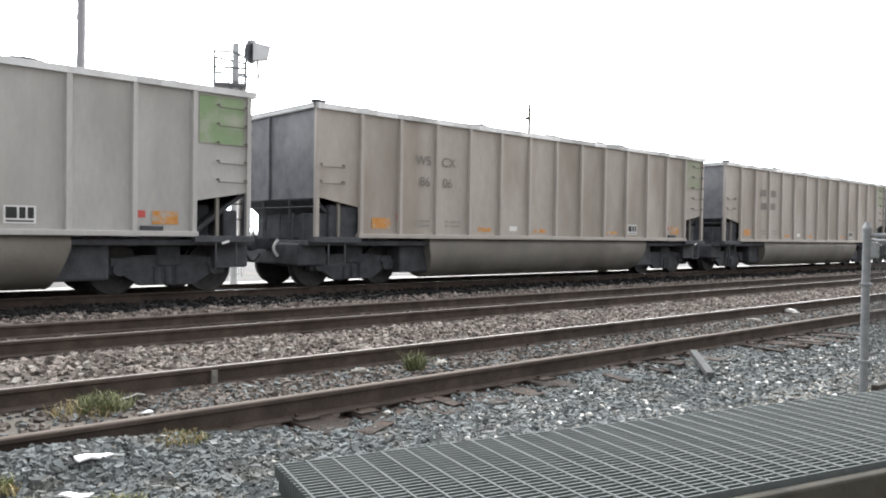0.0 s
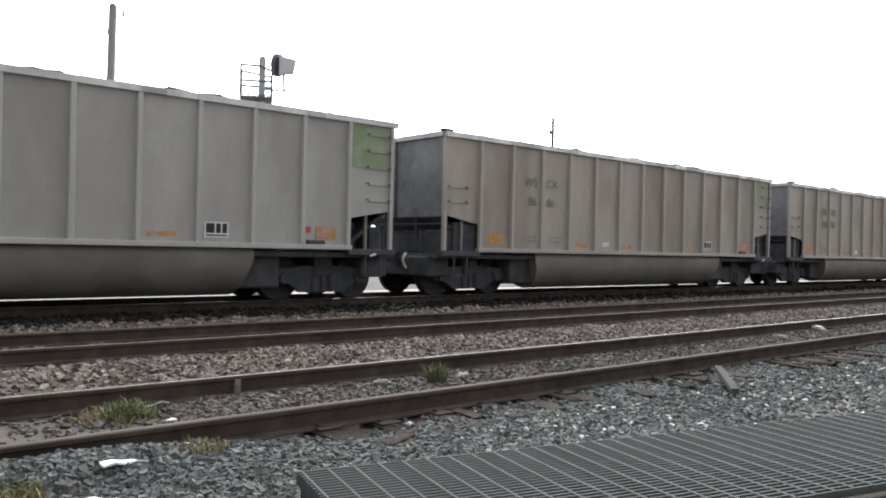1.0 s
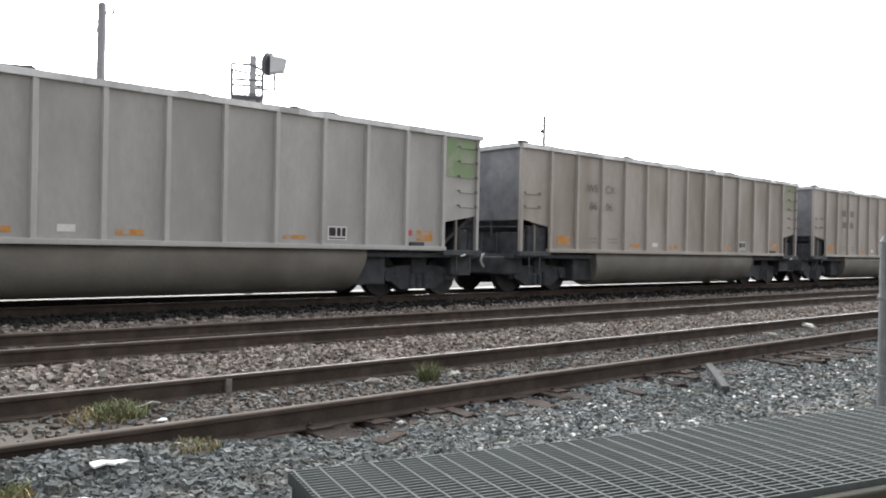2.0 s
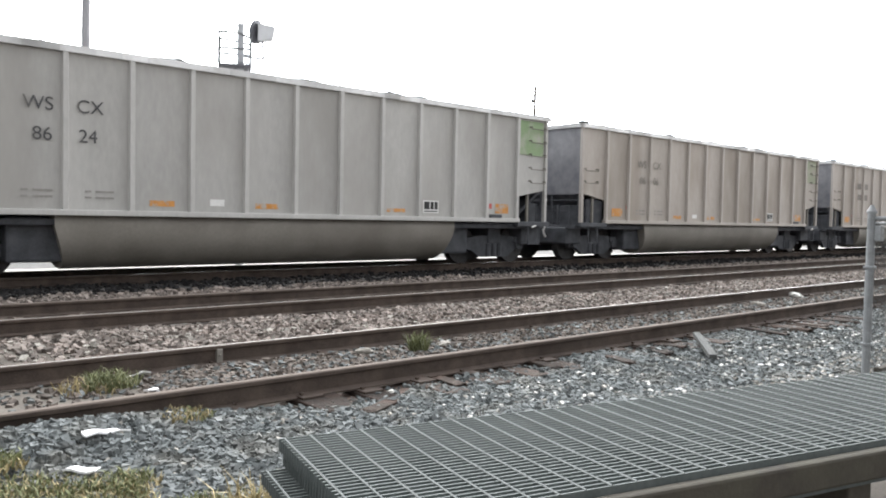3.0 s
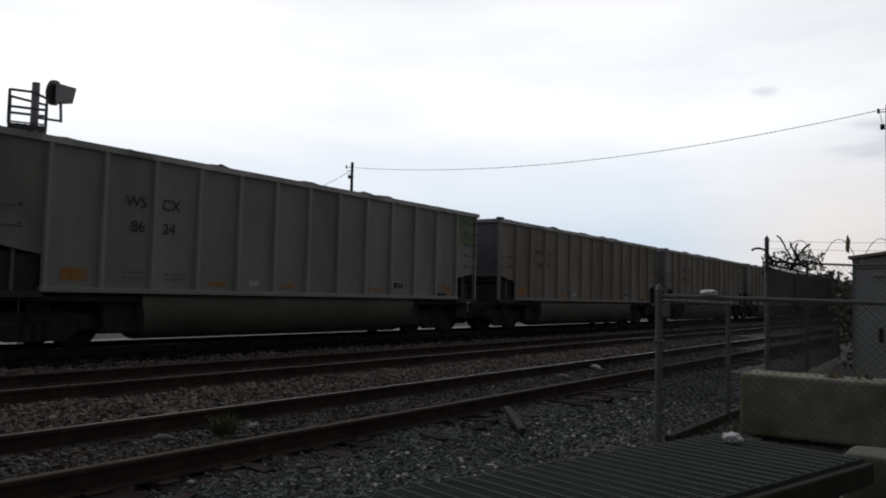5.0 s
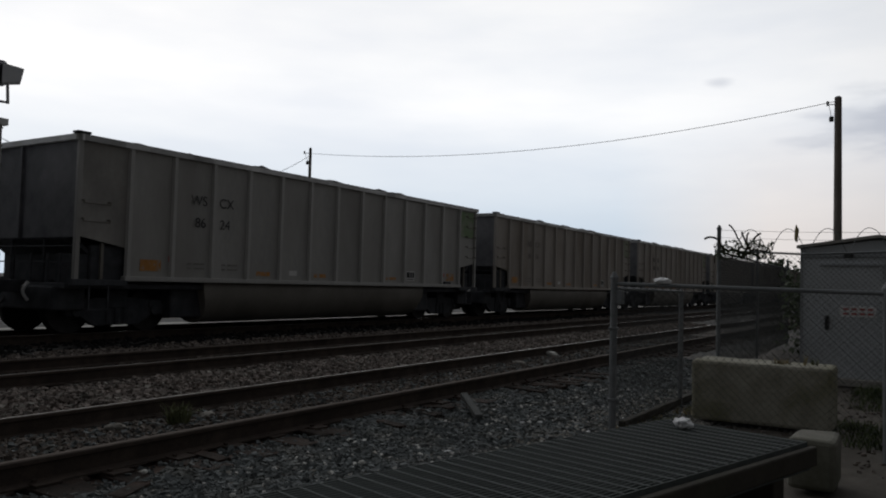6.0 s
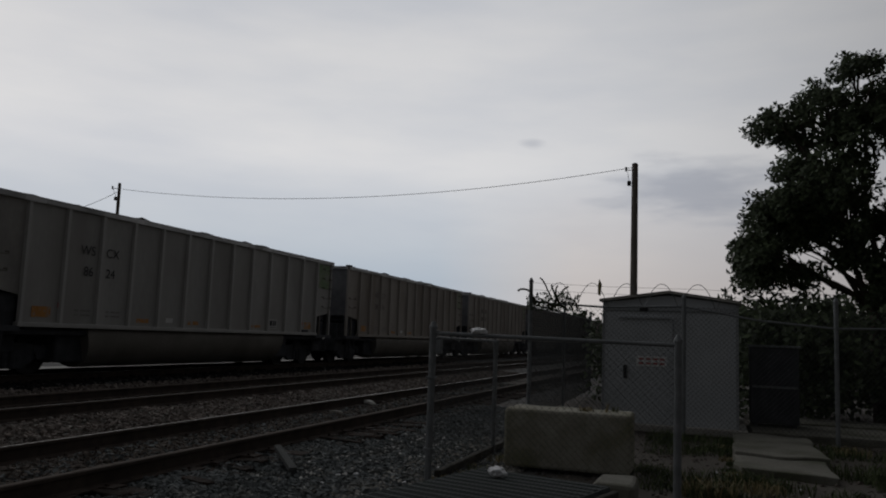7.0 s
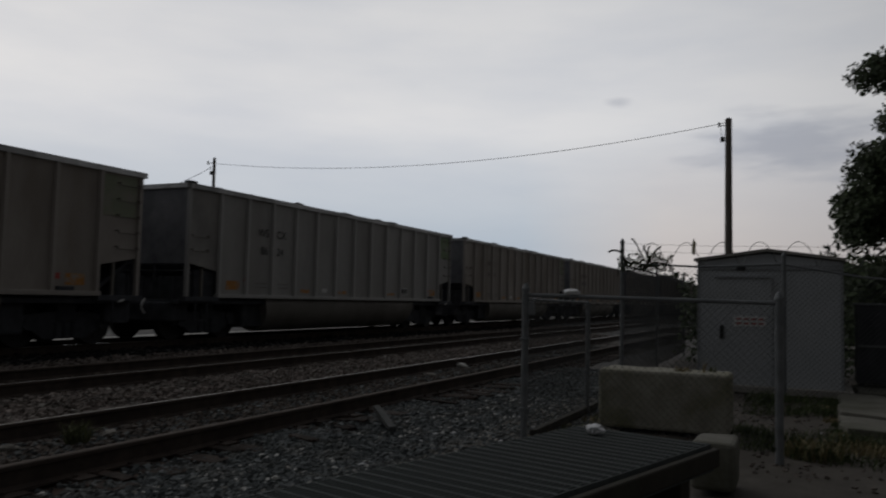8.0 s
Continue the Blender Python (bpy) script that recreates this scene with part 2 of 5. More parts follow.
M = dict(
    ground=material("gravel_ground", (0.039, 0.039, 0.037), (0.106, 0.102, 0.095), 0.95, 0, 3.0, 45, 0.8, (0.106, 0.088, 0.071), 0.5, 0.7),
    lot=material("pale_lot", (0.27, 0.26, 0.235), (0.42, 0.40, 0.37), 0.95, 0, 0.4, 12, 0.2),
    soil=material("dirty_soil", (0.060, 0.052, 0.044), (0.120, 0.106, 0.088), 0.97, 0, 4.0, 50, 0.8),
    rust_soil=material("rust_stained_soil", (0.070, 0.050, 0.040), (0.140, 0.102, 0.083), 0.97, 0, 4.0, 50, 0.8),
    stone_blue=material("grey_stone", (0.076, 0.085, 0.086), (0.165, 0.176, 0.174), 0.85, 0, 9, 70, 0.5, (0.125, 0.118, 0.102), 3.0, 0.5, vary=0.5, island=True, spec=0.12),
    stone_tan=material("tan_stone", (0.114, 0.097, 0.086), (0.228, 0.199, 0.177), 0.88, 0, 9, 70, 0.5, (0.19, 0.155, 0.135), 2.0, 0.6, vary=0.6, island=True, spec=0.12),
    stone_red=material("reddish_rubble", (0.150, 0.090, 0.078), (0.245, 0.160, 0.140), 0.9, 0, 9, 70, 0.5, vary=0.4, island=True, spec=0.12),
    stone_pale=material("pale_stone", (0.190, 0.180, 0.158), (0.325, 0.308, 0.275), 0.88, 0, 9, 70, 0.5, vary=0.45, island=True, spec=0.12),
    stone_brown=material("dusty_stone", (0.075, 0.063, 0.054), (0.152, 0.130, 0.113), 0.92, 0, 9, 70, 0.5, vary=0.5, island=True, spec=0.12),
    rust=material("rail_rust", (0.054, 0.043, 0.037), (0.104, 0.080, 0.066), 0.85, 0.1, 5, 60, 0.4, (0.040, 0.031, 0.026), 1.5, 0.6, spec=0.15),
    railtop=material("dull_rail_head", (0.075, 0.060, 0.050), (0.135, 0.110, 0.093), 0.8, 0.0, 8, 80, 0.1, stretch=(0.3, 4, 1), spec=0.12),
    dark_ground=material("dark_gravel_ground", (0.033, 0.031, 0.030), (0.085, 0.081, 0.075), 0.95, 0, 3, 40, 0.8),
    shiny=material("worn_rail_head", (0.40, 0.39, 0.375), (0.56, 0.55, 0.535), 0.32, 0.8, 8, 80, 0.05, stretch=(0.3, 4, 1), spec=0.3),
    tie=material("old_tie_wood", (0.026, 0.022, 0.019), (0.066, 0.054, 0.046), 0.93, 0, 5, 40, 0.7, (0.078, 0.050, 0.040), 2, 0.5, vary=0.35, stretch=(6, 1, 6), spec=0.1),
    car=material("dusty_aluminium", (0.352, 0.347, 0.330), (0.465, 0.458, 0.438), 0.62, 0.25, 0.9, 14, 0.06, (0.318, 0.306, 0.284), 0.8, 0.6, stretch=(1, 1, 0.35), vary=0.07),
    car_tan=material("brown_dusted_aluminium", (0.345, 0.314, 0.280), (0.440, 0.404, 0.366), 0.65, 0.25, 0.9, 14, 0.06, (0.262, 0.225, 0.188), 0.8, 0.7, stretch=(1, 1, 0.35), vary=0.08),
    car_soot=material("sooty_aluminium", (0.315, 0.303, 0.282), (0.430, 0.416, 0.388), 0.65, 0.2, 0.9, 14, 0.06, (0.140, 0.137, 0.138), 1.0, 0.35, stretch=(1, 1, 0.6)),
    rib_tan=material("brown_dusted_rib", (0.350, 0.320, 0.288), (0.445, 0.410, 0.374), 0.6, 0.2, 2, 20, 0.06, stretch=(1, 1, 0.3)),
    rib=material("worn_aluminium_rib", (0.400, 0.395, 0.378), (0.515, 0.508, 0.490), 0.55, 0.2, 2, 20, 0.06, stretch=(1, 1, 0.3)),
    chord=material("bright_aluminium_chord", (0.56, 0.56, 0.56), (0.74, 0.74, 0.735), 0.5, 0.1, 1.3, 20, 0.06, (0.30, 0.29, 0.275), 1.6, 0.5, vary=0.30),
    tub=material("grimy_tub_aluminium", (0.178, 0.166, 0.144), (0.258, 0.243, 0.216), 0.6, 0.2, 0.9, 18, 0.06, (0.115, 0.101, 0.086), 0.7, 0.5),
    underframe=material("coal_black_steel", (0.047, 0.050, 0.057), (0.106, 0.110, 0.120), 0.75, 0.2, 4, 40, 0.3),
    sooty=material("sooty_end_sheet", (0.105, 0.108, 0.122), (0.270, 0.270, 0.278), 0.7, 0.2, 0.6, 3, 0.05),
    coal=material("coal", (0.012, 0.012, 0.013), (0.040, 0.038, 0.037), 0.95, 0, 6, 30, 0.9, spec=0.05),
    green=material("faded_green_paint", (0.215, 0.315, 0.165), (0.285, 0.375, 0.225), 0.7, 0, 1.4, 20, 0.05, (0.40, 0.39, 0.34), 2.0, 0.9),
    dusty_green=material("dusted_green_paint", (0.250, 0.285, 0.195), (0.330, 0.350, 0.260), 0.7, 0, 1.4, 20, 0.05, (0.36, 0.33, 0.285), 2.0, 0.9),
    orange=material("orange_reflector", (0.47, 0.20, 0.045), (0.60, 0.30, 0.09), 0.6, 0, 5, 40, 0.05, (0.39, 0.36, 0.315), 9.0, 1.0),
    red=material("red_reflector", (0.42, 0.06, 0.06), (0.55, 0.12, 0.10), 0.6, 0, 5, 40, 0.05),
    letter=material("dark_stencil_paint", (0.060, 0.060, 0.064), (0.100, 0.100, 0.104), 0.75, 0, 5, 40, 0.05, (0.20, 0.19, 0.17), 4, 0.6),
    faded=material("faded_stencil_paint", (0.185, 0.172, 0.155), (0.255, 0.236, 0.212), 0.8, 0, 5, 40, 0.05),
    ghost=material("worn_off_stencil_paint", (0.235, 0.228, 0.212), (0.310, 0.300, 0.282), 0.8, 0, 5, 40, 0.05),
    signwhite=material("sign_white", (0.78, 0.78, 0.77), (0.88, 0.88, 0.87), 0.5, 0, 5, 40, 0.05),
    white=material("white_plate", (0.60, 0.60, 0.58), (0.78, 0.78, 0.76), 0.6, 0, 5, 40, 0.05),
    black=material("black_plate", (0.02, 0.02, 0.02), (0.04, 0.04, 0.04), 0.6, 0, 5, 40, 0.05),
    wheel=material("wheel_steel", (0.036, 0.035, 0.036), (0.078, 0.075, 0.075), 0.6, 0.5, 6, 40, 0.2),
    galv=material("galvanised_steel", (0.15, 0.16, 0.165), (0.26, 0.27, 0.275), 0.65, 0.2, 8, 60, 0.15),
    link=material("dull_zinc_wire", (0.060, 0.062, 0.062), (0.115, 0.118, 0.117), 0.8, 0.1, 8, 60, 0.05, spec=0.15),
    grate=material("dull_grating_steel", (0.075, 0.086, 0.084), (0.118, 0.131, 0.127), 0.85, 0.0, 6, 60, 0.1, spec=0.08),
    # paler copy of the grating steel: skylight painted onto the bar tops
    bar_top=material("lit_bar_top", (0.112, 0.124, 0.120), (0.178, 0.192, 0.186), 0.8, 0.0, 6, 60, 0.1, spec=0.1),
    rod=material("bright_cross_rod", (0.165, 0.178, 0.172), (0.240, 0.256, 0.248), 0.8, 0.0, 6, 60, 0.1, spec=0.1),
    beam=material("rusty_edge_beam", (0.035, 0.031, 0.025), (0.065, 0.058, 0.046), 0.9, 0.0, 3, 40, 0.3, (0.075, 0.072, 0.052), 2, 0.6),
    shed=material("grey_shed_paint", (0.50, 0.525, 0.545), (0.60, 0.62, 0.635), 0.6, 0, 1.0, 30, 0.05, (0.40, 0.415, 0.42), 0.8, 0.5),
    shedtrim=material("shed_trim", (0.30, 0.315, 0.33), (0.40, 0.41, 0.42), 0.6, 0, 2, 30, 0.05),
    concrete=material("mossy_concrete", (0.22, 0.21, 0.165), (0.42, 0.40, 0.33), 0.95, 0, 4, 50, 0.6, (0.15, 0.145, 0.07), 1.8, 0.7),
    pad=material("dirty_concrete_pad", (0.120, 0.116, 0.095), (0.245, 0.236, 0.200), 0.96, 0, 1.5, 30, 0.5, (0.075, 0.080, 0.048), 1.1, 0.8),
    slab=material("pale_concrete", (0.33, 0.31, 0.28), (0.46, 0.44, 0.40), 0.95, 0, 2, 40, 0.4),
    pole=material("pole_wood", (0.13, 0.11, 0.095), (0.25, 0.22, 0.19), 0.9, 0, 3, 30, 0.4, stretch=(4, 4, 0.4)),
    # paler than the other pole wood: bright sky haze put into the colour
    palepole=material("haze_pale_pole", (0.27, 0.27, 0.285), (0.38, 0.38, 0.40), 0.85, 0, 3, 30, 0.3, stretch=(4, 4, 0.4)),
    wire=material("wire", (0.04, 0.04, 0.04), (0.09, 0.09, 0.09), 0.6, 0.3, 5, 30, 0),
    plank=material("grey_plank_wood", (0.058, 0.060, 0.058), (0.120, 0.122, 0.118), 0.93, 0, 4, 40, 0.5, stretch=(0.4, 5, 5), spec=0.1),
    bark=material("bark", (0.045, 0.036, 0.028), (0.12, 0.095, 0.075), 0.95, 0, 5, 40, 0.8, stretch=(3, 3, 0.5)),
    leaf=material("leaf_green", (0.034, 0.049, 0.023), (0.082, 0.106, 0.050), 0.7, 0, 2, 20, 0, vary=0.45, island=True),
    grass=material("grass_blade", (0.090, 0.104, 0.046), (0.195, 0.205, 0.105), 0.8, 0, 6, 30, 0, vary=0.4, island=True),
    dark_grass=material("dark_weed_blade", (0.042, 0.062, 0.024), (0.100, 0.120, 0.050), 0.8, 0, 6, 30, 0, vary=0.4, island=True),
    dry=material("dry_weed", (0.21, 0.17, 0.085), (0.36, 0.30, 0.17), 0.9, 0, 6, 30, 0, vary=0.4, island=True),
    bag=material("white_plastic", (0.66, 0.66, 0.66), (0.82, 0.82, 0.82), 0.5, 0, 8, 60, 0.3),
    signal=material("signal_black", (0.085, 0.088, 0.100), (0.170, 0.172, 0.188), 0.6, 0.1, 4, 30, 0.1),
    chip=material("white_chip", (0.44, 0.43, 0.40), (0.62, 0.61, 0.575), 0.85, 0, 9, 70, 0.3, vary=0.3, island=True, spec=0.15),
    lamp=material("lamp_paint", (0.58, 0.59, 0.61), (0.70, 0.71, 0.73), 0.5, 0.1, 4, 30, 0.05),
    silver=material("signal_silver", (0.40, 0.41, 0.43), (0.54, 0.55, 0.57), 0.6, 0.1, 4, 30, 0.1),
)


# ---------------------------------------------------------------- mesh helpers
def box(bm, x0, x1, y0, y1, z0, z1, bevel=0.0):
    vs = [bm.verts.new((x, y, z)) for x in (x0, x1) for y in (y0, y1) for z in (z0, z1)]
    fs = [bm.faces.new([vs[i] for i in q]) for q in ((0, 1, 3, 2), (4, 6, 7, 5), (0, 4, 5, 1), (2, 3, 7, 6), (0, 2, 6, 4), (1, 5, 7, 3))]
    if bevel:
        es = list({e for f in fs for e in f.edges})
        bmesh.ops.bevel(bm, geom=es, offset=bevel, segments=2, affect="EDGES", profile=0.5)
    return bm


def tube(bm, p, q, r0, r1=None, sides=8, caps=True):
    p, q = Vector(p), Vector(q)
    r1 = r0 if r1 is None else r1
    d = (q - p).normalized()
    u = d.cross(Vector((0, 0, 1)) if abs(d.z) < 0.9 else Vector((1, 0, 0))).normalized()
    w = d.cross(u)
    rings = []
    for c, r in ((p, r0), (q, r1)):
        rings.append([bm.verts.new(c + r * (math.cos(2 * math.pi * i / sides) * u + math.sin(2 * math.pi * i / sides) * w)) for i in range(sides)])
    for i in range(sides):
        bm.faces.new((rings[0][i], rings[0][(i + 1) % sides], rings[1][(i + 1) % sides], rings[1][i]))
    if caps:
        bm.faces.new(rings[0][::-1])
        bm.faces.new(rings[1])
    return bm


def polyline(bm, pts, r, sides=6):
    """One unbroken tube along the points, mitred at its bends."""
    pts = [Vector(p) for p in pts]
    dirs = [(b - a).normalized() for a, b in zip(pts, pts[1:])]
    u = dirs[0].orthogonal().normalized()
    rings = []
    for i, c in enumerate(pts):
        a, b = dirs[max(i - 1, 0)], dirs[min(i, len(dirs) - 1)]
        d = (a + b).normalized() if (a + b).length > 0.1 else a
        u = (u - d * u.dot(d)).normalized()
        w = d.cross(u)
        rings.append([bm.verts.new(c + r * (math.cos(2 * math.pi * k / sides) * u + math.sin(2 * math.pi * k / sides) * w)) for k in range(sides)])
    for p, q in zip(rings, rings[1:]):
        for k in range(sides):
            bm.faces.new((p[k], p[(k + 1) % sides], q[(k + 1) % sides], q[k]))
    bm.faces.new(rings[0][::-1])
    bm.faces.new(rings[-1])
    return bm


def prism(bm, outline, axis, a, b):
    """Extrudes a closed outline of (u, v) along an axis: 'x' takes (y, z), 'y' takes (x, z), 'z' takes (x, y)."""
    def at(u, v, s):
        return {"x": (s, u, v), "y": (u, s, v), "z": (u, v, s)}[axis]
    lo = [bm.verts.new(at(u, v, a)) for u, v in outline]
    hi = [bm.verts.new(at(u, v, b)) for u, v in outline]
    n = len(outline)
    for i in range(n):
        bm.faces.new((lo[i], lo[(i + 1) % n], hi[(i + 1) % n], hi[i]))
    bm.faces.new(lo[::-1])
    bm.faces.new(hi)
    return bm


def mesh_of(name, bm, mat, smooth=False):
    bmesh.ops.recalc_face_normals(bm, faces=bm.faces)
    me = bpy.data.meshes.new(name)
    bm.to_mesh(me)
    bm.free()
    for m in mat if isinstance(mat, (list, tuple)) else [mat]:
        me.materials.append(m)
    if smooth:
        me.polygons.foreach_set("use_smooth", [True] * len(me.polygons))
    return me


def part(name, bm, mat, parent=None, label="", smooth=False):
    ob = new(name, mesh_of(name, bm, mat, smooth))
    if parent:
        ob.parent = parent
    return tagged(ob, label)


def shared(name, me, parent, m):
    ob = new(name, me)
    ob.parent = parent
    ob.matrix_basis = m
    return ob


def thing(name, label, category, group="", at=None):
    ob = new(name)
    ob.empty_display_size = 0.2
    if at is not None:
        ob.matrix_basis = at
    return tagged(ob, label, category, group)


def B():
    return bmesh.new()


# ---------------------------------------------------------------- ground
NEAR, MID, TRAIN = 5.68, 9.88, 15.00     # track centres
Z1, Z2, Z3 = 0.17, 0.17, 0.20             # rail heads
GAUGE = 1.505


def step(a, b, t):
    t = min(max((t - a) / (b - a), 0), 1)
    return t * t * (3 - 2 * t)


def ground_z(x, y):
    z = 0.05 * step(11.6, 13.2, y) - 0.12 * step(16.9, 18.6, y)
    z += 0.03 * step(7.2, 7.9, y) * (1 - step(8.4, 9.0, y)) - 0.05 * step(4.55, 3.6, y)
    z += 0.030 * step(4.98, 5.06, y) * (1 - step(6.28, 6.36, y))
    # ballast heaped against the near rail where the track is half buried
    z += 0.125 * step(2.75, 1.45, x) * step(4.25, 4.75, y) * (1 - step(4.89, 4.95, y))
    if -5 < x < 45 and y < 30:
        z += 0.025 * noise.noise((x * 0.9, y * 0.9, 0)) + 0.012 * noise.noise((x * 3.1, y * 3.1, 5))
    return z - 0.03


def make_ground():
    xs = [-1500, -300, -60, -20] + [-6 + 0.2 * i for i in range(230)] + [50, 70, 110, 200, 500, 1500]
    ys = [-1500, -300, -60, -25, -12, -8] + [-6 + 0.2 * i for i in range(54)] + [4.9, 4.98, 5.06, 5.2, 5.4, 5.6, 5.8, 6.0, 6.15, 6.28, 6.36] + [6.5 + 0.2 * i for i in range(68)] + [20.6, 22, 28, 40, 80, 250, 1500]
    bm = B()
    g = [[bm.verts.new((x, y, ground_z(x, y))) for y in ys] for x in xs]
    for i in range(len(xs) - 1):
        for j in range(len(ys) - 1):
            f = bm.faces.new((g[i][j], g[i + 1][j], g[i + 1][j + 1], g[i][j + 1]))
            yc = (ys[j] + ys[j + 1]) / 2
            # ground turns darker from y 12.5 on, beside and under the train
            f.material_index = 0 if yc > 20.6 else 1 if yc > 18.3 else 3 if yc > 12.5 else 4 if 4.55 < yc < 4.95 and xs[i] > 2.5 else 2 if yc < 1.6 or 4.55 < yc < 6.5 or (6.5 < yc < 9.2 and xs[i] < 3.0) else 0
    ob = part("ground", bm, [M["ground"], M["lot"], M["soil"], M["dark_ground"], M["rust_soil"]], smooth=True)
    tagged(ob, "grey gravel rail yard ground with dusty brown patches", "ground", kind="structure")


make_ground()


# ---------------------------------------------------------------- tracks
def rail_mesh(x0, x1, head):
    o = [(-0.070, 0), (0.070, 0), (0.070, 0.012), (0.012, 0.030), (0.010, 0.125), (0.036, 0.138), (0.036, 0.163), (0.028, 0.172), (-0.006, 0.172),
         (-0.028, 0.172), (-0.036, 0.163), (-0.036, 0.138), (-0.010, 0.125), (-0.012, 0.030), (-0.070, 0.012)]
    bm = prism(B(), o, "x", x0, x1)
    bm.faces.ensure_lookup_table()
    me = mesh_of("rail", bm, [M["rust"], M["railtop"], head])
    for p in me.polygons:
        if p.normal.z > 0.6 and p.center.z > 0.15:
            p.material_index = 2 if p.center.y < -0.01 and p.normal.z > 0.95 else 1
    return me


def make_track(yc, zhead, label, ties_from, ties_to):
    t = thing("railway_track", label, "track", "parallel yard tracks", pose(0, yc, zhead - 0.172))
    for s, head in ((-1, M["shiny"] if yc > 9 else M["railtop"]), (1, M["shiny"] if yc < 7 else M["railtop"])):
        shared("rail", rail_mesh(-70, 420, head), t, pose(0, s * GAUGE / 2, 0))
    bm = box(B(), -0.115, 0.115, -1.3, 1.3, -0.18, -0.004, 0.012)
    tm = mesh_of("tie", bm, M["tie"])
    bm = box(B(), -0.09, 0.09, -0.17, 0.17, -0.004, 0.014, 0.003)
    pm = mesh_of("tie_plate", bm, M["rust"])
    bm = box(B(), -0.011, 0.011, -0.014, 0.014, 0.0, 0.034)
    sm = mesh_of("spike", bm, M["rust"])
    rng = random.Random(int(yc * 10))
    x = ties_from
    while x < ties_to:
        tie = shared("tie", tm, t, pose(x, rng.uniform(-0.06, 0.06), rng.uniform(-0.012, 0.008), 0, 0, rng.uniform(-1.5, 1.5)))
        if yc < 7 and x < 22:
            for s in (-1, 1):
                shared("tie_plate", pm, tie, pose(0, s * GAUGE / 2, 0))
                for e in (-1, 1):
                    shared("spike", sm, tie, pose(e * 0.05, s * GAUGE / 2 + e * 0.08, 0))
        x += 0.52 + rng.uniform(-0.03, 0.03)
    return t


track_near = make_track(NEAR, Z1, "rusty brown rails on old wooden ties half sunk in gravel", 2.5, 40)
track_mid = make_track(MID, Z2, "rusty brown rails on ties buried in tan gravel", 0.5, 40)
track_train = make_track(TRAIN, Z3, "dark rails on ties under the coal train", 2.0, 50)


def rail_clip(x, s):
    """A pale worn clip gripping the web of a rail."""
    bm = B()
    for e in (-1, 1):
        box(bm, -0.028, 0.028, e * 0.030 - 0.016, e * 0.030 + 0.016, 0.012, 0.140, 0.005)
        tube(bm, (0, e * 0.045, 0.085), (0, e * 0.064, 0.085), 0.014, sides=6)
    ob = part("rail_clip", bm, M["tub"], track_near, "pale worn clip on the rail web")
    ob.matrix_basis = pose(x, s * GAUGE / 2, 0)


rail_clip(3.06, 1)


# ---------------------------------------------------------------- loose stone
def chip_shape():
    """The eight corners and twelve triangles of a blocky chip."""
    v = np.array([(x, y, z) for x in (-1, 1) for y in (-1, 1) for z in (-1, 1)], float) * 0.72
    q = ((0, 1, 3, 2), (4, 6, 7, 5), (0, 4, 5, 1), (2, 3, 7, 6), (0, 2, 6, 4), (1, 5, 7, 3))
    return v, np.array([t for a, b, c, d in q for t in ((a, b, c), (a, c, d))])


def stones(name, label, mat, count, x0, x1, y0, y1, size, rng, lift=0.3, keep=None, thin=1.0, near=1.0):
    """Scatters angular stones as one mesh; near > 1 crowds them toward x0."""
    bv, bf = chip_shape()
    x = x0 + (x1 - x0) * rng.random(count) ** near
    y = rng.uniform(y0, y1, count)
    if keep is not None:
        k = keep(x, y)
        x, y = x[k], y[k]
    n = len(x)
    z = np.array([ground_z(a, b) for a, b in zip(x, y)])
    r = size * np.exp(np.clip(rng.normal(0, 0.27, n), -0.7, 0.5))
    v = bv[None] * (1 + rng.uniform(-0.36, 0.36, (n, 8, 3)))
    v = v * np.stack([rng.uniform(0.8, 1.3, n), rng.uniform(0.7, 1.1, n), rng.uniform(0.5, 0.95, n) * thin], -1)[:, None]
    a, t = rng.uniform(0, 6.28, n), rng.uniform(-0.75, 0.75, n)
    ca, sa, ct, st = np.cos(a), np.sin(a), np.cos(t), np.sin(t)
    tx = v[..., 0] * ct[:, None] + v[..., 2] * st[:, None]
    tz = -v[..., 0] * st[:, None] + v[..., 2] * ct[:, None]
    vx = tx * ca[:, None] - v[..., 1] * sa[:, None]
    vy = tx * sa[:, None] + v[..., 1] * ca[:, None]
    P = np.stack([vx, vy, tz], -1) * r[:, None, None] + np.stack([x, y, z + lift * r], -1)[:, None]
    F = (bf[None] + 8 * np.arange(n)[:, None, None]).reshape(-1, 3)
    me = bpy.data.meshes.new(name)
    me.vertices.add(n * 8)
    me.vertices.foreach_set("co", P.reshape(-1).astype(np.float32))
    me.loops.add(len(F) * 3)
    me.loops.foreach_set("vertex_index", F.reshape(-1).astype(np.int32))
    me.polygons.add(len(F))
    me.polygons.foreach_set("loop_start", np.arange(0, len(F) * 3, 3, dtype=np.int32))
    me.polygons.foreach_set("use_smooth", np.zeros(len(F), dtype=bool))
    me.update(calc_edges=True)
    me.materials.append(mat)
    return tagged(new(name, me), label, "gravel", kind="stuff")


